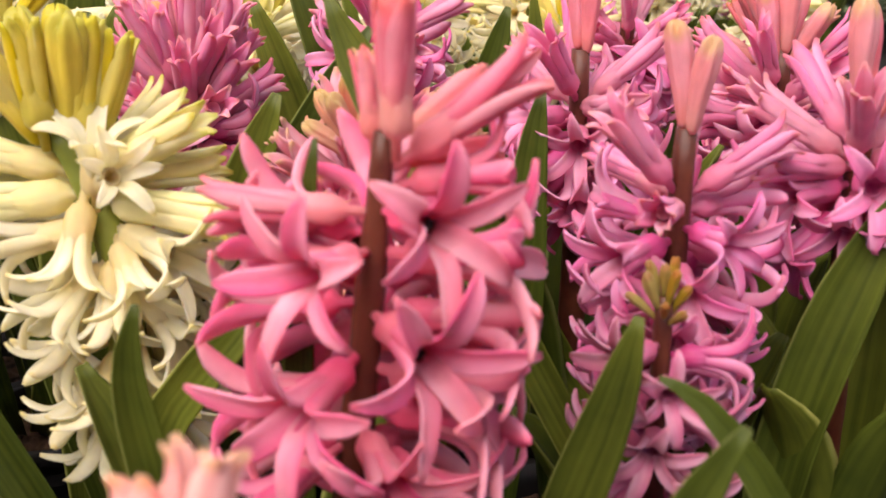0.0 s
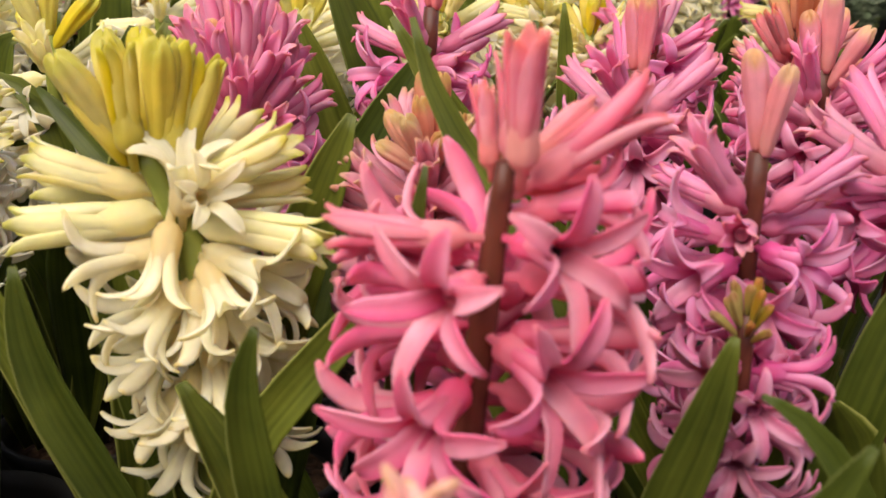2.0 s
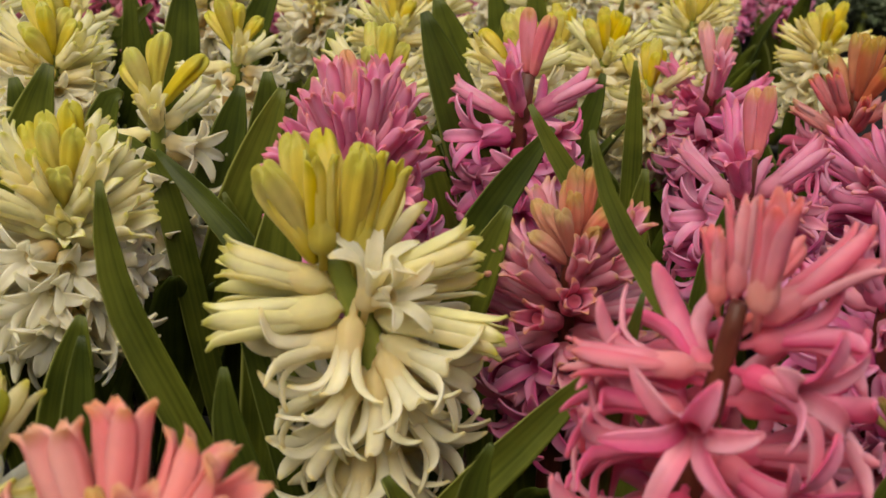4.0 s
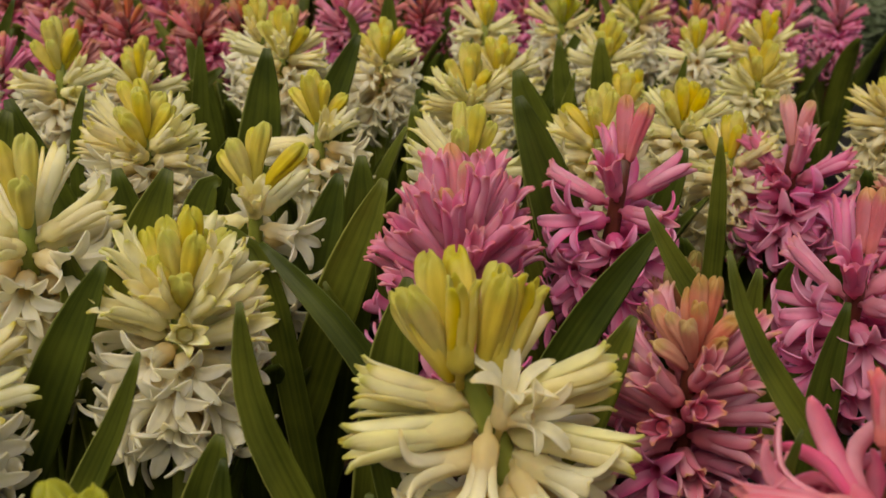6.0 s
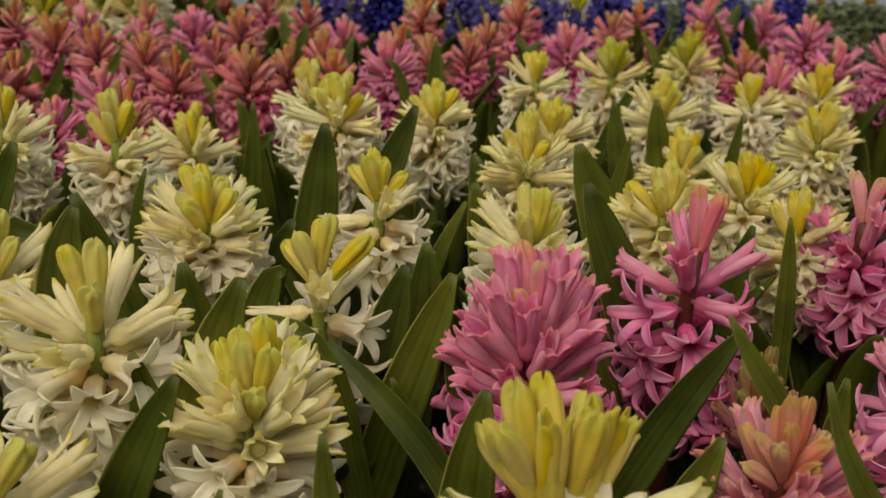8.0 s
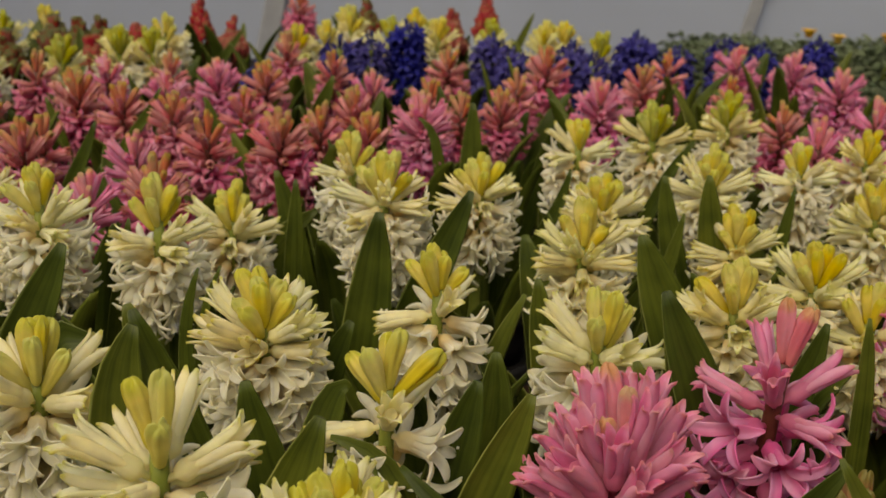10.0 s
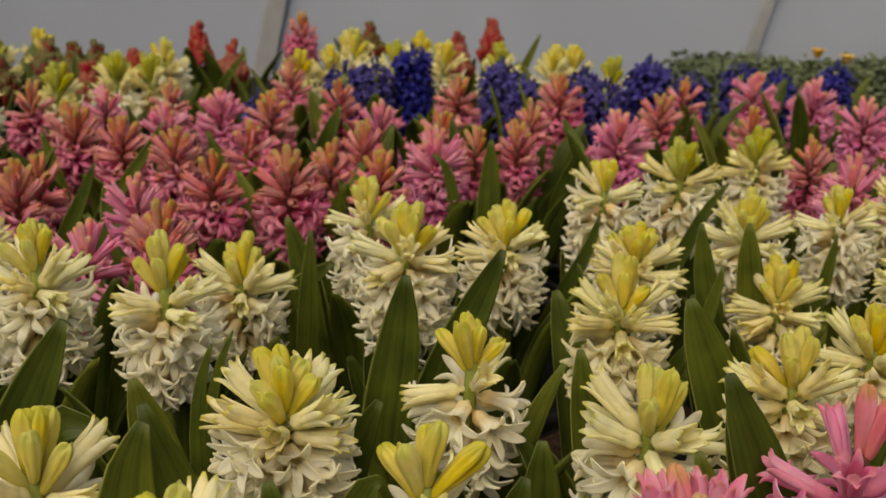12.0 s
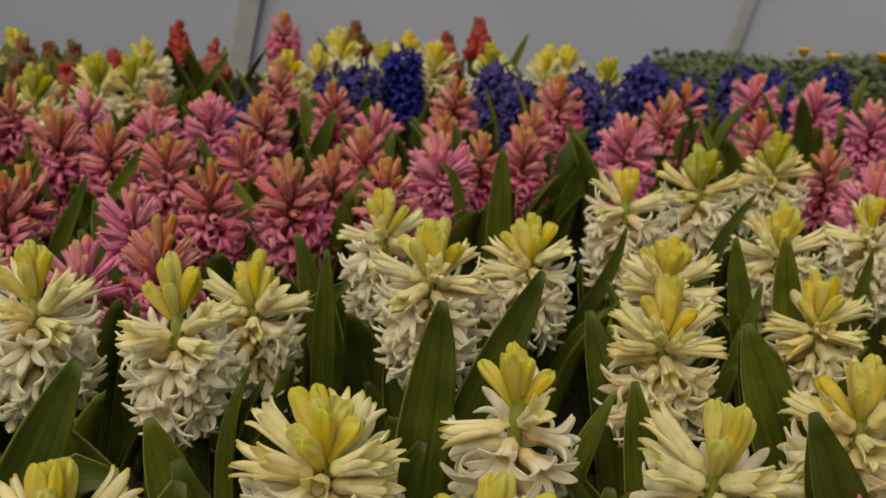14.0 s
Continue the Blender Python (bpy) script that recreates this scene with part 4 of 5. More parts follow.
hyacinth(-0.262, 0.905, 0.259, "salmon", (8, 12, 18), 0.072, 0.78, seed=221, spread=1.2, leaves=6, leaf_len=0.175, bud_size=0.92, gap=0.006, rise=48)
hyacinth(-0.390, 1.104, 0.262, "salmon", (8, 15, 24), 0.080, 0.86, seed=222, spread=1.1, leaves=6, leaf_len=0.175, bud_size=0.92, gap=0.006, rise=44)
hyacinth(-0.376, 0.742, 0.257, "salmon", (6, 16, 33), 0.076, 0.81, spread=1.03, seed=223, leaves=6, leaf_len=0.175, bud_size=0.92, gap=0.006, rise=64)
hyacinth(-0.413, 0.806, 0.258, "orchid", (4, 12, 22), 0.072, 0.74, spread=1.29, seed=224, leaves=6, leaf_len=0.175, bud_size=0.92, gap=0.006, rise=60)
hyacinth(-0.412, 0.715, 0.252, "orchid", (4, 12, 18), 0.064, 0.70, spread=0.90, seed=225, leaves=6, leaf_len=0.175, bud_size=0.92, gap=0.006, rise=56)
hyacinth(-0.547, 1.107, 0.258, "orchid", (5, 12, 18), 0.072, 0.74, spread=1.16, seed=226, leaves=6, leaf_len=0.175, bud_size=0.92, gap=0.006, rise=52)
hyacinth(-0.615, 1.100, 0.259, "salmon", (5, 12, 22), 0.072, 0.78, spread=1.42, seed=227, leaves=6, leaf_len=0.175, bud_size=0.92, gap=0.006, rise=48)
hyacinth(-0.498, 1.148, 0.258, "salmon", (5, 12, 18), 0.072, 0.74, spread=1.03, seed=228, leaves=6, leaf_len=0.175, bud_size=0.92, gap=0.006, rise=44)
hyacinth(-0.442, 1.119, 0.258, "orchid", (6, 12, 20), 0.072, 0.78, spread=1.29, seed=229, leaves=6, leaf_len=0.175, bud_size=0.92, gap=0.006, rise=64)
hyacinth(-0.410, 1.290, 0.262, "salmon", (4, 12, 22), 0.080, 0.78, spread=0.90, seed=230, leaves=6, leaf_len=0.175, bud_size=0.92, gap=0.006, rise=60)
hyacinth(-0.340, 1.188, 0.260, "salmon", (5, 12, 18), 0.080, 0.78, spread=1.16, seed=231, leaves=6, leaf_len=0.175, bud_size=0.92, gap=0.006, rise=56)
hyacinth(-0.226, 1.249, 0.261, "salmon", (5, 13, 22), 0.080, 0.86, spread=1.42, seed=232, leaves=6, leaf_len=0.175, bud_size=0.92, gap=0.006, rise=52)
hyacinth(-0.228, 0.990, 0.258, "orchid", (6, 17, 34), 0.084, 0.89, spread=1.03, seed=233, leaves=6, leaf_len=0.175, bud_size=0.92, gap=0.006, rise=48)
hyacinth(-0.196, 1.017, 0.256, "salmon", (5, 12, 18), 0.072, 0.74, spread=1.29, seed=234, leaves=6, leaf_len=0.175, bud_size=0.92, gap=0.006, rise=44)
hyacinth(-0.162, 1.036, 0.258, "salmon", (8, 12, 19), 0.072, 0.70, spread=0.90, seed=235, leaves=6, leaf_len=0.175, bud_size=0.92, gap=0.006, rise=64)
hyacinth(-0.120, 1.270, 0.262, "salmon", (4, 15, 26), 0.084, 0.89, spread=1.16, seed=236, leaves=6, leaf_len=0.175, bud_size=0.92, gap=0.006, rise=60)
hyacinth(-0.072, 1.090, 0.260, "orchid", (6, 16, 29), 0.080, 0.89, spread=1.42, seed=237, leaves=6, leaf_len=0.175, bud_size=0.92, gap=0.006, rise=56)
hyacinth(-0.022, 1.206, 0.258, "salmon", (6, 13, 22), 0.076, 0.81, spread=1.03, seed=238, leaves=6, leaf_len=0.175, bud_size=0.92, gap=0.006, rise=52)
hyacinth(0.011, 1.285, 0.260, "salmon", (5, 12, 18), 0.076, 0.78, spread=1.29, seed=239, leaves=6, leaf_len=0.175, bud_size=0.92, gap=0.006, rise=48)
hyacinth(0.097, 1.350, 0.260, "orchid", (6, 14, 27), 0.080, 0.86, spread=0.90, seed=240, leaves=6, leaf_len=0.175, bud_size=0.92, gap=0.006, rise=44)
hyacinth(0.157, 1.330, 0.257, "orchid", (4, 12, 28), 0.080, 0.86, spread=1.16, seed=241, leaves=6, leaf_len=0.175, bud_size=0.92, gap=0.006, rise=64)
hyacinth(0.083, 1.034, 0.255, "salmon", (4, 12, 18), 0.072, 0.74, spread=1.42, seed=242, leaves=6, leaf_len=0.175, bud_size=0.92, gap=0.006, rise=60)
hyacinth(0.182, 1.225, 0.258, "orchid", (5, 12, 24), 0.080, 0.86, spread=1.03, seed=243, leaves=6, leaf_len=0.175, bud_size=0.92, gap=0.006, rise=56)
hyacinth(0.093, 0.950, 0.258, "orchid", (5, 14, 29), 0.080, 0.86, spread=1.29, seed=244, leaves=6, leaf_len=0.175, bud_size=0.92, gap=0.006, rise=52)
hyacinth(0.170, 1.060, 0.258, "orchid", (5, 12, 24), 0.080, 0.81, spread=0.90, seed=245, leaves=6, leaf_len=0.175, bud_size=0.92, gap=0.006, rise=48)
hyacinth(0.060, 1.170, 0.252, "salmon", (5, 12, 22), 0.072, 0.78, spread=1.16, seed=246, leaves=6, leaf_len=0.175, bud_size=0.92, gap=0.006, rise=44)
hyacinth(0.240, 1.130, 0.256, "orchid", (5, 12, 24), 0.080, 0.81, spread=1.42, seed=247, leaves=6, leaf_len=0.175, bud_size=0.92, gap=0.006, rise=64)
hyacinth(-0.290, 1.120, 0.252, "orchid", (5, 12, 22), 0.072, 0.78, spread=1.03, seed=248, leaves=6, leaf_len=0.175, bud_size=0.92, gap=0.006, rise=60)
hyacinth(-0.150, 1.150, 0.254, "salmon", (5, 12, 22), 0.072, 0.78, spread=1.29, seed=249, leaves=6, leaf_len=0.175, bud_size=0.92, gap=0.006, rise=56)
hyacinth(-0.480, 1.080, 0.252, "orchid", (5, 12, 22), 0.072, 0.78, spread=0.90, seed=250, leaves=6, leaf_len=0.175, bud_size=0.92, gap=0.006, rise=52)
hyacinth(-0.580, 0.930, 0.255, "salmon", (6, 13, 22), 0.072, 0.78, spread=1.16, seed=251, leaves=6, leaf_len=0.175, bud_size=0.92, gap=0.006, rise=48)
hyacinth(-0.230, 1.090, 0.254, "salmon", (6, 12, 20), 0.072, 0.78, spread=1.42, seed=252, leaves=6, leaf_len=0.175, bud_size=0.92, gap=0.006, rise=44)

hyacinth(-0.690, 1.120, 0.258, "salmon", (4, 13, 22), 0.072, 0.80, spread=1.29, seed=253, bud_size=0.92, gap=0.006, rise=60)
hyacinth(-0.640, 1.010, 0.258, "orchid", (4, 13, 22), 0.072, 0.80, spread=0.90, seed=254, bud_size=0.92, gap=0.006, rise=56)
hyacinth(-0.760, 1.230, 0.256, "cream", (9, 5, 13), 0.062, 0.9, seed=255, bud_size=0.9)

# blue hyacinths
hyacinth(-0.294, 1.455, 0.260, "blue", (4, 0, 69), 0.125, 1.04, seed=301, bud_size=0.55, low=-30, high=50)
hyacinth(-0.358, 1.330, 0.256, "blue", (4, 0, 34), 0.09, 0.96, seed=302, bud_size=0.55, low=-30, high=50)
hyacinth(-0.335, 1.420, 0.246, "blue", (4, 0, 39), 0.1, 0.96, seed=303, bud_size=0.55, low=-30, high=50)
hyacinth(-0.184, 1.385, 0.257, "blue", (4, 0, 53), 0.11, 1.04, seed=304, bud_size=0.55, low=-30, high=50)
hyacinth(-0.158, 1.330, 0.250, "blue", (4, 0, 39), 0.1, 0.87, seed=305, bud_size=0.55, low=-30, high=50)
hyacinth(-0.090, 1.370, 0.256, "blue", (4, 0, 39), 0.1, 0.92, seed=306, bud_size=0.55, low=-30, high=50)
hyacinth(-0.068, 1.330, 0.250, "blue", (4, 0, 39), 0.1, 0.92, seed=307, bud_size=0.55, low=-30, high=50)
hyacinth(-0.010, 1.439, 0.260, "blue", (4, 0, 56), 0.115, 1.14, seed=308, bud_size=0.55, low=-30, high=50)
hyacinth(0.036, 1.400, 0.252, "blue", (4, 0, 37), 0.1, 0.92, seed=309, bud_size=0.55, low=-30, high=50)
hyacinth(0.101, 1.455, 0.256, "blue", (4, 0, 39), 0.1, 0.92, seed=310, bud_size=0.55, low=-30, high=50)
hyacinth(0.145, 1.450, 0.252, "blue", (4, 0, 34), 0.1, 0.87, seed=311, bud_size=0.55, low=-30, high=50)
hyacinth(0.213, 1.459, 0.260, "blue", (4, 0, 63), 0.12, 0.92, seed=312, bud_size=0.55, low=-30, high=50)
hyacinth(-0.430, 1.230, 0.238, "blue", (4, 0, 34), 0.08, 0.83, seed=313, bud_size=0.55, low=-30, high=50)

# mixed hyacinths at the back
for i, (x, y, z) in enumerate(((-0.646, 1.23, 0.255), (-0.600, 1.28, 0.26), (-0.565, 1.29, 0.26), (-0.421, 1.39, 0.256), (-0.391, 1.43, 0.256), (-0.320, 1.50, 0.252),
                               (-0.296, 1.58, 0.256), (-0.260, 1.52, 0.256), (-0.190, 1.52, 0.256), (-0.121, 1.51, 0.256), (-0.094, 1.53, 0.256), (-0.050, 1.47, 0.25), (-0.70, 1.16, 0.256))):
    hyacinth(x, y, z, "lime" if x < -0.5 or i % 3 == 2 else "cream", (8, 6, 12), 0.072, 0.92, seed=400 + i, leaves=6, leaf_len=0.165)
for i, (x, y, z, kind) in enumerate(((-0.80, 1.42, 0.25, "lime"), (-0.845, 1.36, 0.252, "red"), (-0.79, 1.30, 0.25, "salmon"), (-0.87, 1.46, 0.25, "lime"), (-0.83, 1.24, 0.25, "salmon"), (-0.775, 1.49, 0.254, "cream"))):
    hyacinth(x, y, z, kind, (7, 8, 12), 0.08, 0.95, seed=480 + i, leaves=6, leaf_len=0.17, closed=kind == "red")
hyacinth(-0.588, 1.41, 0.258, "white", (6, 6, 19), 0.062, 1.0, seed=420, leaves=3, leaf_len=0.15, bud_size=0.9)
hyacinth(-0.379, 1.53, 0.262, "white", (7, 8, 18), 0.069, 1.1, seed=421, leaves=3, leaf_len=0.155, bud_size=0.9)
for i, (x, y, z, nt, ns) in enumerate(((-0.735, 1.42, 0.256, 4, 0), (-0.695, 1.40, 0.254, 2, 0), (-0.672, 1.41, 0.255, 4, 0), (-0.638, 1.30, 0.25, 8, 4), (-0.615, 1.38, 0.256, 6, 2), (-0.750, 1.32, 0.25, 8, 4),
                                       (-0.597, 1.58, 0.262, 12, 10), (-0.375, 1.66, 0.26, 6, 2), (-0.249, 1.62, 0.258, 10, 8), (-0.207, 1.77, 0.262, 12, 8), (-0.545, 1.56, 0.24, 6, 4))):
    hyacinth(x, y, z, "maroon" if x < -0.64 or i == 7 else "red", (4, 46, 0), 0.052 + 0.0012 * (nt + ns), 1.2, seed=440 + i, leaves=6, leaf_len=0.17, spread=0.3, closed=True, bud_size=0.7)
hyacinth(-0.481, 1.70, 0.264, "salmon", (11, 8, 46), 0.1, 0.85, seed=460, leaves=4, leaf_len=0.16, spread=0.5, bud_size=0.85)


# single leaves
leaf_near(0.01144, (-0.041, 0.28, 0.058), (-0.047, 0.263, 0.159), (-0.05, 0.256, 0.198), (-0.044, 0.253, 0.213))
leaf_near(0.01408, (0.025, 0.277, 0.058), (0.051, 0.273, 0.159), (0.06, 0.273, 0.185), (0.065, 0.273, 0.208))
leaf_near(0.00792, (0.152, 0.259, 0.058), (0.095, 0.255, 0.174), (0.082, 0.255, 0.194), (0.074, 0.255, 0.205), (0.069, 0.255, 0.202))
leaf_near(0.01232, (0.027, 0.222, 0.058), (0.073, 0.217, 0.196), (0.077, 0.217, 0.205), (0.082, 0.217, 0.212))
leaf_near(0.0105, (0.098, 0.315, 0.058), (0.023, 0.322, 0.202), (0.005, 0.326, 0.224), (-0.007, 0.328, 0.24), (-0.016, 0.33, 0.253), (-0.019, 0.331, 0.264), (-0.019, 0.332, 0.272), tip=0.6)
leaf_near(0.019, (-0.099, 0.361, 0.058), (-0.056, 0.356, 0.201), (-0.048, 0.356, 0.221), (-0.041, 0.356, 0.239))
leaf_near(0.01188, (-0.093, 0.321, 0.058), (-0.143, 0.316, 0.187), (-0.157, 0.316, 0.214), (-0.16, 0.316, 0.235), (-0.16, 0.316, 0.254))
leaf_near(0.0125, (-0.088, 0.296, 0.058), (-0.059, 0.29, 0.163), (-0.041, 0.29, 0.183), (-0.029, 0.29, 0.199), (-0.014, 0.29, 0.218))
leaf_near(0.0075, (-0.02, 0.28, 0.058), (-0.014, 0.276, 0.21), (-0.010, 0.275, 0.234), (-0.008, 0.275, 0.246))
leaf_near(0.0135, (-0.06, 0.29, 0.058), (-0.101, 0.286, 0.152), (-0.111, 0.286, 0.169), (-0.118, 0.286, 0.19), (-0.118, 0.286, 0.212))
leaf_near(0.0125, (-0.178, 0.300, 0.058), (-0.164, 0.296, 0.185), (-0.161, 0.296, 0.214))
leaf_near(0.0195, (-0.19, 0.312, 0.058), (-0.17, 0.307, 0.19), (-0.165, 0.307, 0.215))
leaf_near(0.00968, (-0.261, 0.305, 0.058), (-0.206, 0.3, 0.195), (-0.191, 0.3, 0.223), (-0.185, 0.3, 0.244))
leaf_near(0.01056, (-0.091, 0.339, 0.058), (-0.117, 0.334, 0.186), (-0.124, 0.334, 0.212), (-0.126, 0.334, 0.227))
leaf_near(0.019, (-0.284, 0.369, 0.058), (-0.255, 0.365, 0.156), (-0.233, 0.365, 0.212), (-0.218, 0.365, 0.244))
leaf_near(0.019, (-0.22, 0.394, 0.058), (-0.233, 0.389, 0.194), (-0.236, 0.389, 0.217), (-0.242, 0.389, 0.239))
leaf_near(0.01232, (-0.063, 0.4, 0.058), (-0.126, 0.413, 0.174), (-0.144, 0.418, 0.199), (-0.162, 0.423, 0.215), (-0.18, 0.433, 0.228))
leaf_near(0.01232, (-0.152, 0.44, 0.058), (-0.176, 0.443, 0.193), (-0.182, 0.445, 0.218), (-0.194, 0.448, 0.229), (-0.209, 0.448, 0.23))
leaf_near(0.01056, (-0.092, 0.446, 0.058), (-0.131, 0.442, 0.157), (-0.149, 0.442, 0.191), (-0.156, 0.442, 0.209))
leaf_near(0.0209, (-0.131, 0.381, 0.058), (-0.122, 0.376, 0.194), (-0.12, 0.376, 0.216), (-0.116, 0.376, 0.24))
leaf_near(0.01188, (0.088, 0.402, 0.058), (0.006, 0.397, 0.203), (-0.012, 0.397, 0.227), (-0.025, 0.397, 0.244), (-0.035, 0.397, 0.263))
leaf_near(0.01615, (-0.118, 0.423, 0.058), (-0.051, 0.417, 0.209), (-0.038, 0.417, 0.231), (-0.025, 0.417, 0.25))
leaf_near(0.0247, (-0.012, 0.523, 0.058), (-0.057, 0.517, 0.21), (-0.07, 0.517, 0.243), (-0.075, 0.517, 0.267))
leaf_near(0.0247, (-0.022, 0.617, 0.058), (-0.06, 0.612, 0.204), (-0.072, 0.612, 0.239), (-0.079, 0.612, 0.262))
leaf_near(0.0228, (-0.204, 0.454, 0.058), (-0.231, 0.449, 0.2), (-0.238, 0.449, 0.228), (-0.242, 0.449, 0.251))
leaf_near(0.0247, (-0.256, 0.393, 0.058), (-0.216, 0.387, 0.225), (-0.208, 0.387, 0.25), (-0.201, 0.387, 0.271))
leaf_near(0.0209, (-0.246, 0.634, 0.058), (-0.191, 0.628, 0.222), (-0.178, 0.628, 0.251), (-0.167, 0.628, 0.279))
leaf_near(0.0247, (-0.233, 0.602, 0.058), (-0.217, 0.596, 0.216), (-0.213, 0.596, 0.245), (-0.211, 0.596, 0.275))
leaf_near(0.0171, (-0.258, 0.478, 0.058), (-0.214, 0.471, 0.232), (-0.208, 0.471, 0.25), (-0.205, 0.471, 0.24))
leaf_near(0.0228, (-0.193, 0.475, 0.058), (-0.166, 0.47, 0.199), (-0.159, 0.47, 0.226), (-0.154, 0.47, 0.247))
leaf_near(0.0209, (-0.192, 0.458, 0.058), (-0.151, 0.453, 0.201), (-0.14, 0.453, 0.23), (-0.133, 0.453, 0.251))
leaf_near(0.0228, (-0.168, 0.501, 0.058), (-0.151, 0.496, 0.197), (-0.147, 0.496, 0.222), (-0.148, 0.496, 0.248))
leaf_near(0.00792, (-0.289, 0.53, 0.058), (-0.289, 0.524, 0.225), (-0.289, 0.524, 0.25), (-0.282, 0.524, 0.267))
leaf_near(0.0266, (-0.288, 0.448, 0.058), (-0.288, 0.441, 0.238), (-0.288, 0.441, 0.257), (-0.281, 0.441, 0.275))
leaf_near(0.0209, (-0.212, 0.455, 0.058), (-0.269, 0.448, 0.238), (-0.277, 0.448, 0.257), (-0.284, 0.448, 0.278))
leaf_near(0.0247, (-0.326, 0.502, 0.058), (-0.34, 0.496, 0.23), (-0.342, 0.496, 0.249), (-0.319, 0.496, 0.24))
leaf_near(0.01056, (0.028, 0.562, 0.058), (0.024, 0.557, 0.197), (0.023, 0.557, 0.221), (0.021, 0.557, 0.249))
leaf_near(0.0171, (-0.035, 0.58, 0.058), (-0.003, 0.575, 0.198), (0.004, 0.575, 0.221), (0.008, 0.575, 0.238))
leaf_near(0.019, (-0.034, 0.497, 0.058), (-0.079, 0.491, 0.216), (-0.087, 0.491, 0.237), (-0.091, 0.491, 0.25))
leaf_near(0.01056, (-0.096, 0.551, 0.058), (-0.107, 0.546, 0.18), (-0.11, 0.546, 0.204), (-0.108, 0.546, 0.223))
leaf_near(0.01232, (-0.095, 0.445, 0.058), (-0.125, 0.44, 0.193), (-0.131, 0.44, 0.213), (-0.134, 0.44, 0.23))
leaf_near(0.019, (-0.346, 0.711, 0.058), (-0.306, 0.706, 0.191), (-0.298, 0.706, 0.211), (-0.264, 0.706, 0.24))
leaf_near(0.0171, (-0.216, 0.795, 0.058), (-0.192, 0.791, 0.177), (-0.185, 0.791, 0.203), (-0.172, 0.791, 0.234))
leaf_near(0.0171, (-0.269, 0.771, 0.058), (-0.291, 0.766, 0.202), (-0.296, 0.766, 0.227), (-0.303, 0.766, 0.247))
leaf_near(0.01232, (-0.283, 0.704, 0.058), (-0.276, 0.698, 0.223), (-0.275, 0.698, 0.242), (-0.275, 0.698, 0.261))
leaf_near(0.019, (-0.182, 0.929, 0.058), (-0.182, 0.924, 0.203), (-0.182, 0.924, 0.238), (-0.182, 0.924, 0.266))
leaf_near(0.0209, (0.006, 0.76, 0.058), (-0.018, 0.754, 0.214), (-0.023, 0.754, 0.238), (-0.024, 0.754, 0.262))
leaf_near(0.0171, (-0.013, 0.764, 0.058), (-0.042, 0.758, 0.208), (-0.049, 0.758, 0.235), (-0.051, 0.758, 0.259))
leaf_near(0.0285, (-0.009, 0.61, 0.058), (-0.061, 0.604, 0.218), (-0.074, 0.604, 0.248), (-0.08, 0.604, 0.268))
leaf_near(0.01056, (-0.081, 0.735, 0.058), (-0.048, 0.729, 0.209), (-0.043, 0.729, 0.226), (-0.041, 0.729, 0.243))
leaf_near(0.019, (-0.099, 0.574, 0.058), (-0.124, 0.568, 0.213), (-0.129, 0.568, 0.236), (-0.131, 0.568, 0.255))
leaf_near(0.01232, (-0.154, 0.793, 0.058), (-0.154, 0.787, 0.208), (-0.154, 0.787, 0.227), (-0.155, 0.787, 0.245))
leaf_near(0.0247, (-0.001, 0.512, 0.058), (-0.067, 0.505, 0.244), (-0.075, 0.505, 0.261), (-0.08, 0.505, 0.276))
leaf_near(0.00616, (-0.316, 0.606, 0.058), (-0.307, 0.601, 0.185), (-0.304, 0.601, 0.217), (-0.294, 0.601, 0.24))
leaf_near(0.0247, (-0.425, 0.514, 0.058), (-0.352, 0.507, 0.243), (-0.342, 0.507, 0.262), (-0.335, 0.507, 0.281))
leaf_near(0.0247, (-0.28, 0.549, 0.058), (-0.312, 0.543, 0.205), (-0.318, 0.543, 0.226), (-0.323, 0.543, 0.24))
leaf_near(0.0209, (-0.281, 0.535, 0.058), (-0.221, 0.529, 0.229), (-0.214, 0.529, 0.244))
leaf_near(0.019, (-0.392, 1.162, 0.058), (-0.351, 1.157, 0.196), (-0.343, 1.157, 0.216), (-0.334, 1.157, 0.24))
leaf_near(0.01056, (-0.196, 0.973, 0.058), (-0.21, 0.968, 0.197), (-0.213, 0.968, 0.22), (-0.219, 0.968, 0.242), (-0.229, 0.968, 0.243))
leaf_near(0.0171, (-0.148, 1.082, 0.058), (-0.122, 1.078, 0.178), (-0.116, 1.078, 0.199), (-0.105, 1.078, 0.228))
leaf_near(0.01056, (-0.192, 0.792, 0.058), (-0.122, 0.786, 0.214), (-0.113, 0.786, 0.229), (-0.109, 0.786, 0.253))
leaf_near(0.01408, (-0.116, 0.866, 0.058), (-0.089, 0.861, 0.2), (-0.084, 0.861, 0.22), (-0.079, 0.861, 0.236))
leaf_near(0.01056, (-0.107, 0.84, 0.058), (-0.038, 0.833, 0.243), (-0.032, 0.833, 0.255), (-0.023, 0.833, 0.265))
leaf_near(0.01056, (0.013, 0.797, 0.058), (0.035, 0.791, 0.217), (0.037, 0.791, 0.228), (0.039, 0.791, 0.246))
leaf_near(0.01056, (-0.542, 1.196, 0.058), (-0.532, 1.192, 0.171), (-0.528, 1.192, 0.205), (-0.529, 1.192, 0.233))
leaf_near(0.01056, (-0.568, 0.968, 0.058), (-0.472, 0.962, 0.218), (-0.458, 0.962, 0.232), (-0.445, 0.962, 0.259))
leaf_near(0.01232, (-0.534, 0.819, 0.058), (-0.457, 0.813, 0.229), (-0.448, 0.813, 0.244), (-0.442, 0.813, 0.263))
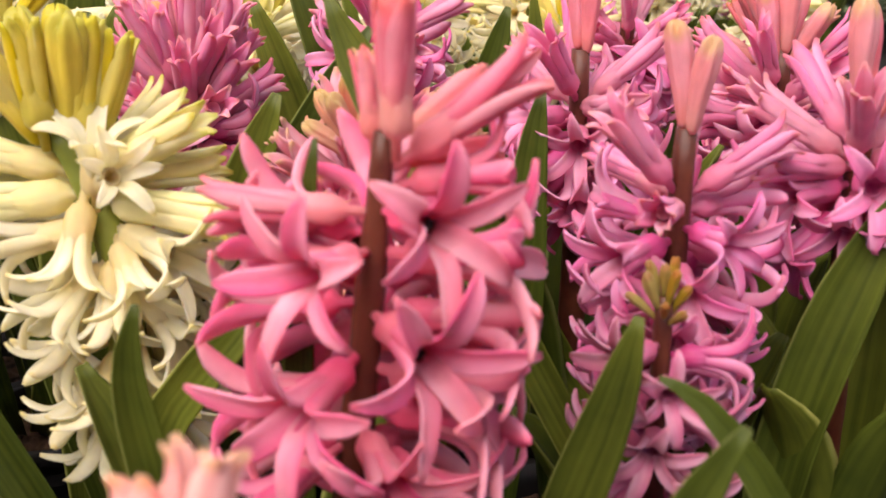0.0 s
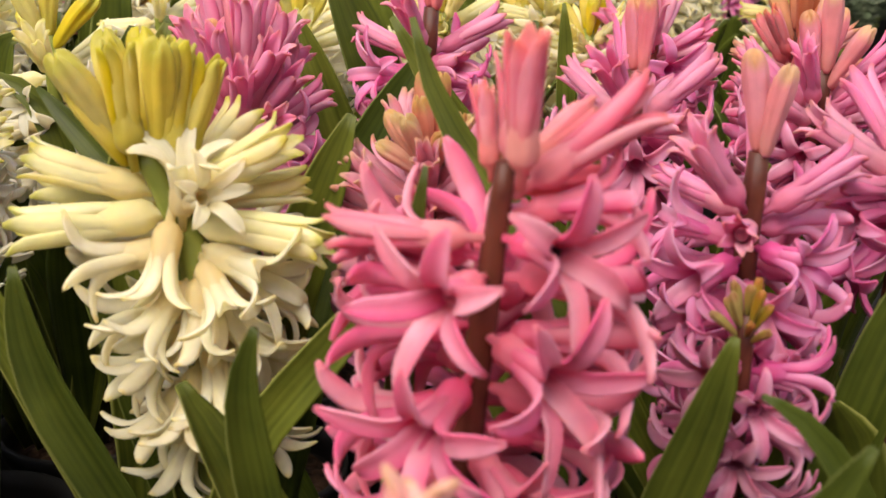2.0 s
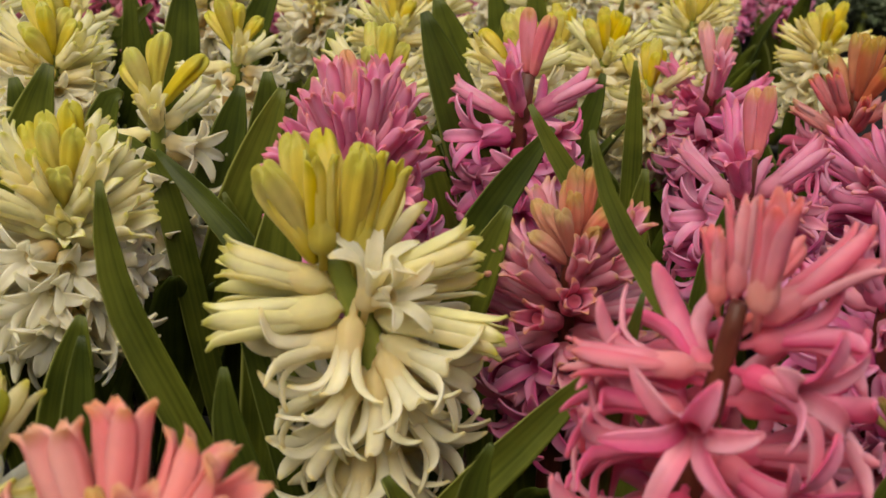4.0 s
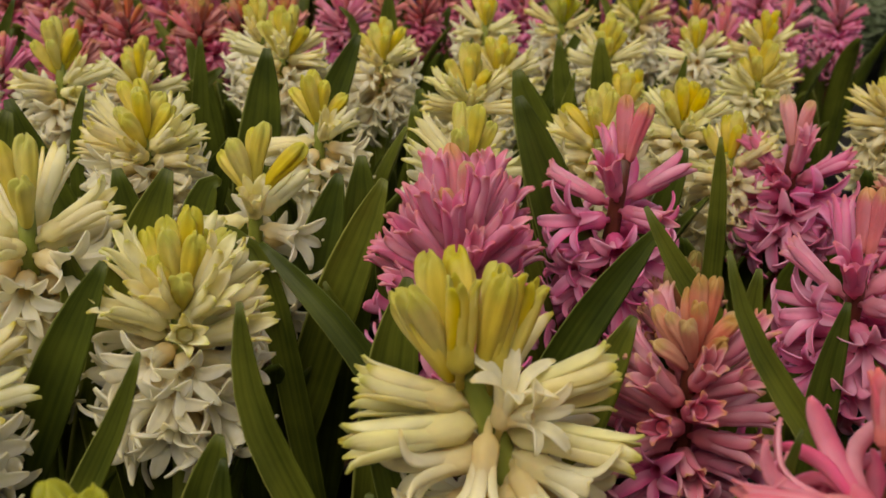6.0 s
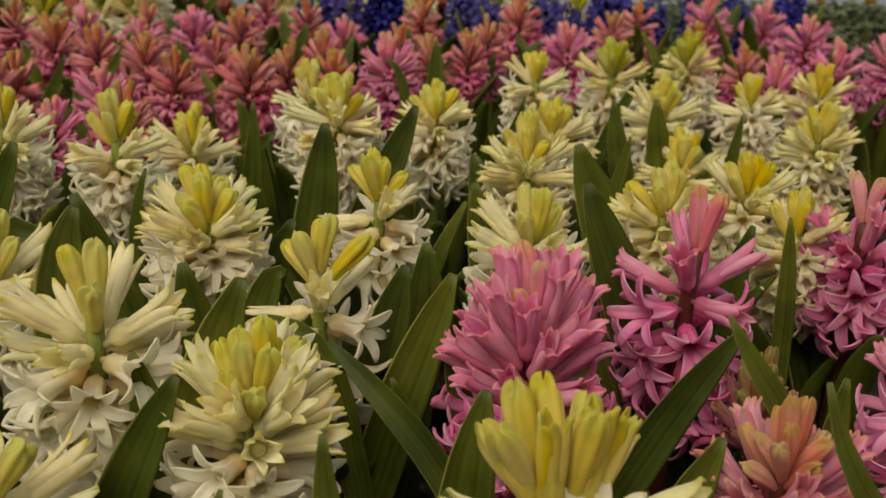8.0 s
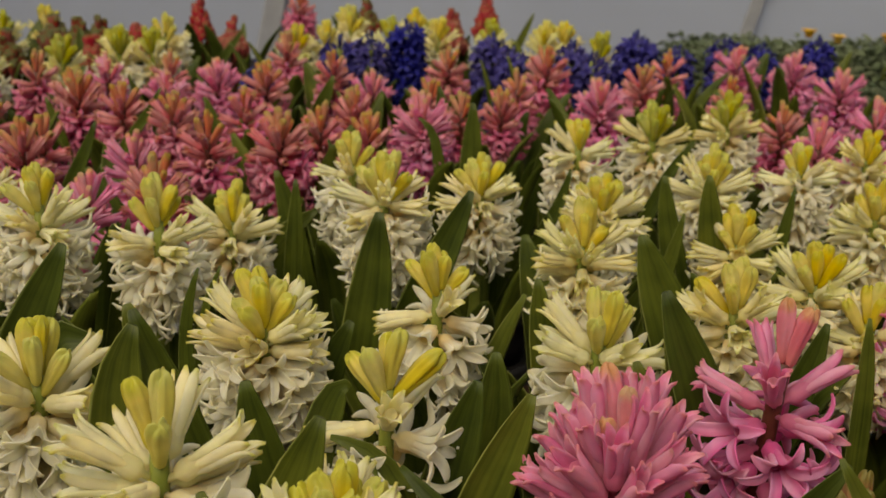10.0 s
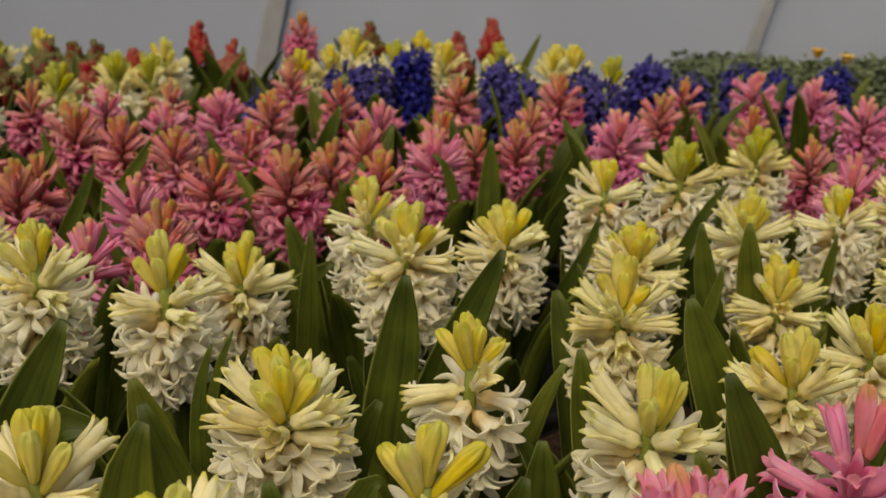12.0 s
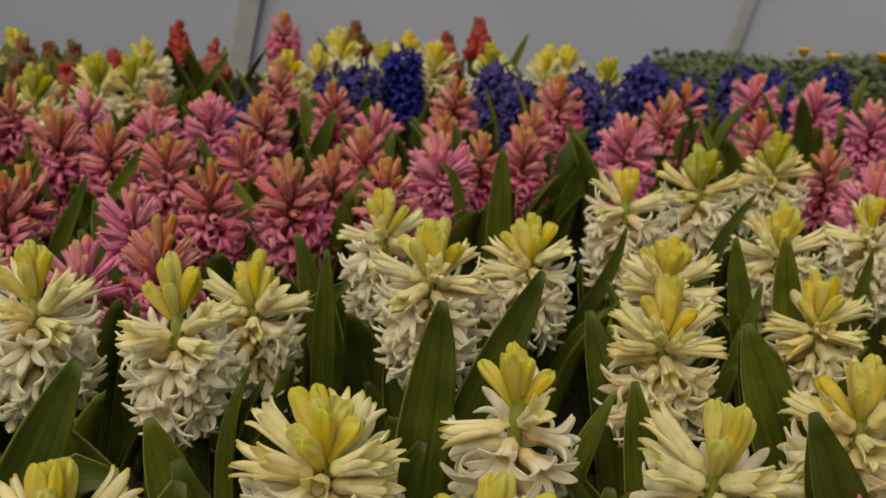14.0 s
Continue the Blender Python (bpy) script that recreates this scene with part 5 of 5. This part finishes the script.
leaf_near(0.01232, (-0.519, 0.998, 0.058), (-0.547, 0.993, 0.201), (-0.552, 0.993, 0.22), (-0.559, 0.993, 0.24))
leaf_near(0.01232, (-0.602, 1.458, 0.058), (-0.533, 1.453, 0.196), (-0.519, 1.453, 0.217), (-0.501, 1.453, 0.242))
leaf_near(0.01232, (-0.2, 1.797, 0.058), (-0.161, 1.793, 0.177), (-0.15, 1.793, 0.202), (-0.135, 1.793, 0.236))
leaf_near(0.01144, (-0.394, 0.663, 0.058), (-0.367, 0.657, 0.216), (-0.364, 0.657, 0.229), (-0.363, 0.657, 0.244))
leaf_near(0.018, (0.106, 0.344, 0.058), (0.113, 0.34, 0.14), (0.119, 0.34, 0.168), (0.126, 0.34, 0.193), (0.137, 0.34, 0.222), facing=(-0.7, -1, -0.8))
leaf_near(0.014, (0.022, 0.389, 0.058), (0.032, 0.385, 0.176), (0.031, 0.385, 0.195), (0.033, 0.385, 0.217), (0.036, 0.385, 0.236))
leaf_near(0.014, (-0.006, 0.404, 0.058), (0.004, 0.4, 0.204), (0.007, 0.4, 0.222), (0.008, 0.4, 0.241))


# low bedding plants by the wall
def bedding_plant(x, y, h, seed, flower=False):
    rnd = random.Random(seed)
    thing = tagged(empty("bedding_plant", (x, y, 0.0)), "low bedding plant with pale-veined grey-green leaves", "bedding plant", "bedding plants by the wall")
    b = Build()
    for i in range(170):
        az, el = rnd.uniform(0, 2 * math.pi), rnd.uniform(0.1, 1.2)
        d = Vector((math.cos(az), math.sin(az), 0))
        c = d * rnd.uniform(0.0, 0.06) + Vector((0, 0, h * rnd.uniform(0.5, 1.0)))
        out = d * math.cos(el) + Vector((0, 0, math.sin(el)))
        side = d.cross(Vector((0, 0, 1)))
        nrm = side.cross(out)
        ln, w = rnd.uniform(0.016, 0.03), rnd.uniform(0.004, 0.008)
        rings = []
        for s, q in ((0, 0.25), (0.3, 0.9), (0.6, 1.0), (0.85, 0.6), (1, 0.1)):
            m0 = c + out * ln * s - Vector((0, 0, 0.012)) * s * s
            rings.append([m0 + side * w * q * math.cos(t) + nrm * (0.001 * math.sin(t) + 0.004 * math.cos(t) ** 2) for t in [2 * math.pi * j / 6 for j in range(6)]])
        b.loft(rings, [0, 0.3, 0.6, 0.85, 1])
    put("foliage", b.mesh("foliage", BEDDING), thing, Matrix())
    put("stem", stem_mesh([(0, 0, 0), (0, 0, h * 0.4), (0.004, 0, h * 0.8)], 0.008, 0.004, STEM_GREEN), thing, Matrix())
    if flower:
        c = Build()
        for i in range(6):
            lobe(c, i * math.pi / 3, 0.003, h + 0.008, 0.02, 0.018, 62, 105, 0.6, False, rnd)
        put("blossom", c.mesh("blossom", BLOSSOM), thing, Matrix(), "bright yellow blossom")


rows_rnd = random.Random(9)
for j in range(6):
    for i in range(14):
        bx, byy = 0.10 + 0.095 * i + 0.03 * (j % 2), 1.95 + 0.115 * j
        if bx > 0.19:
            bedding_plant(bx + rows_rnd.uniform(-0.02, 0.02), byy + rows_rnd.uniform(-0.02, 0.02), rows_rnd.uniform(0.095, 0.13), 600 + j * 20 + i, False)
bedding_plant(0.366, 2.13, 0.165, 801, True)
bedding_plant(0.416, 2.12, 0.158, 802, True)
bedding_plant(0.51, 2.14, 0.16, 803, True)
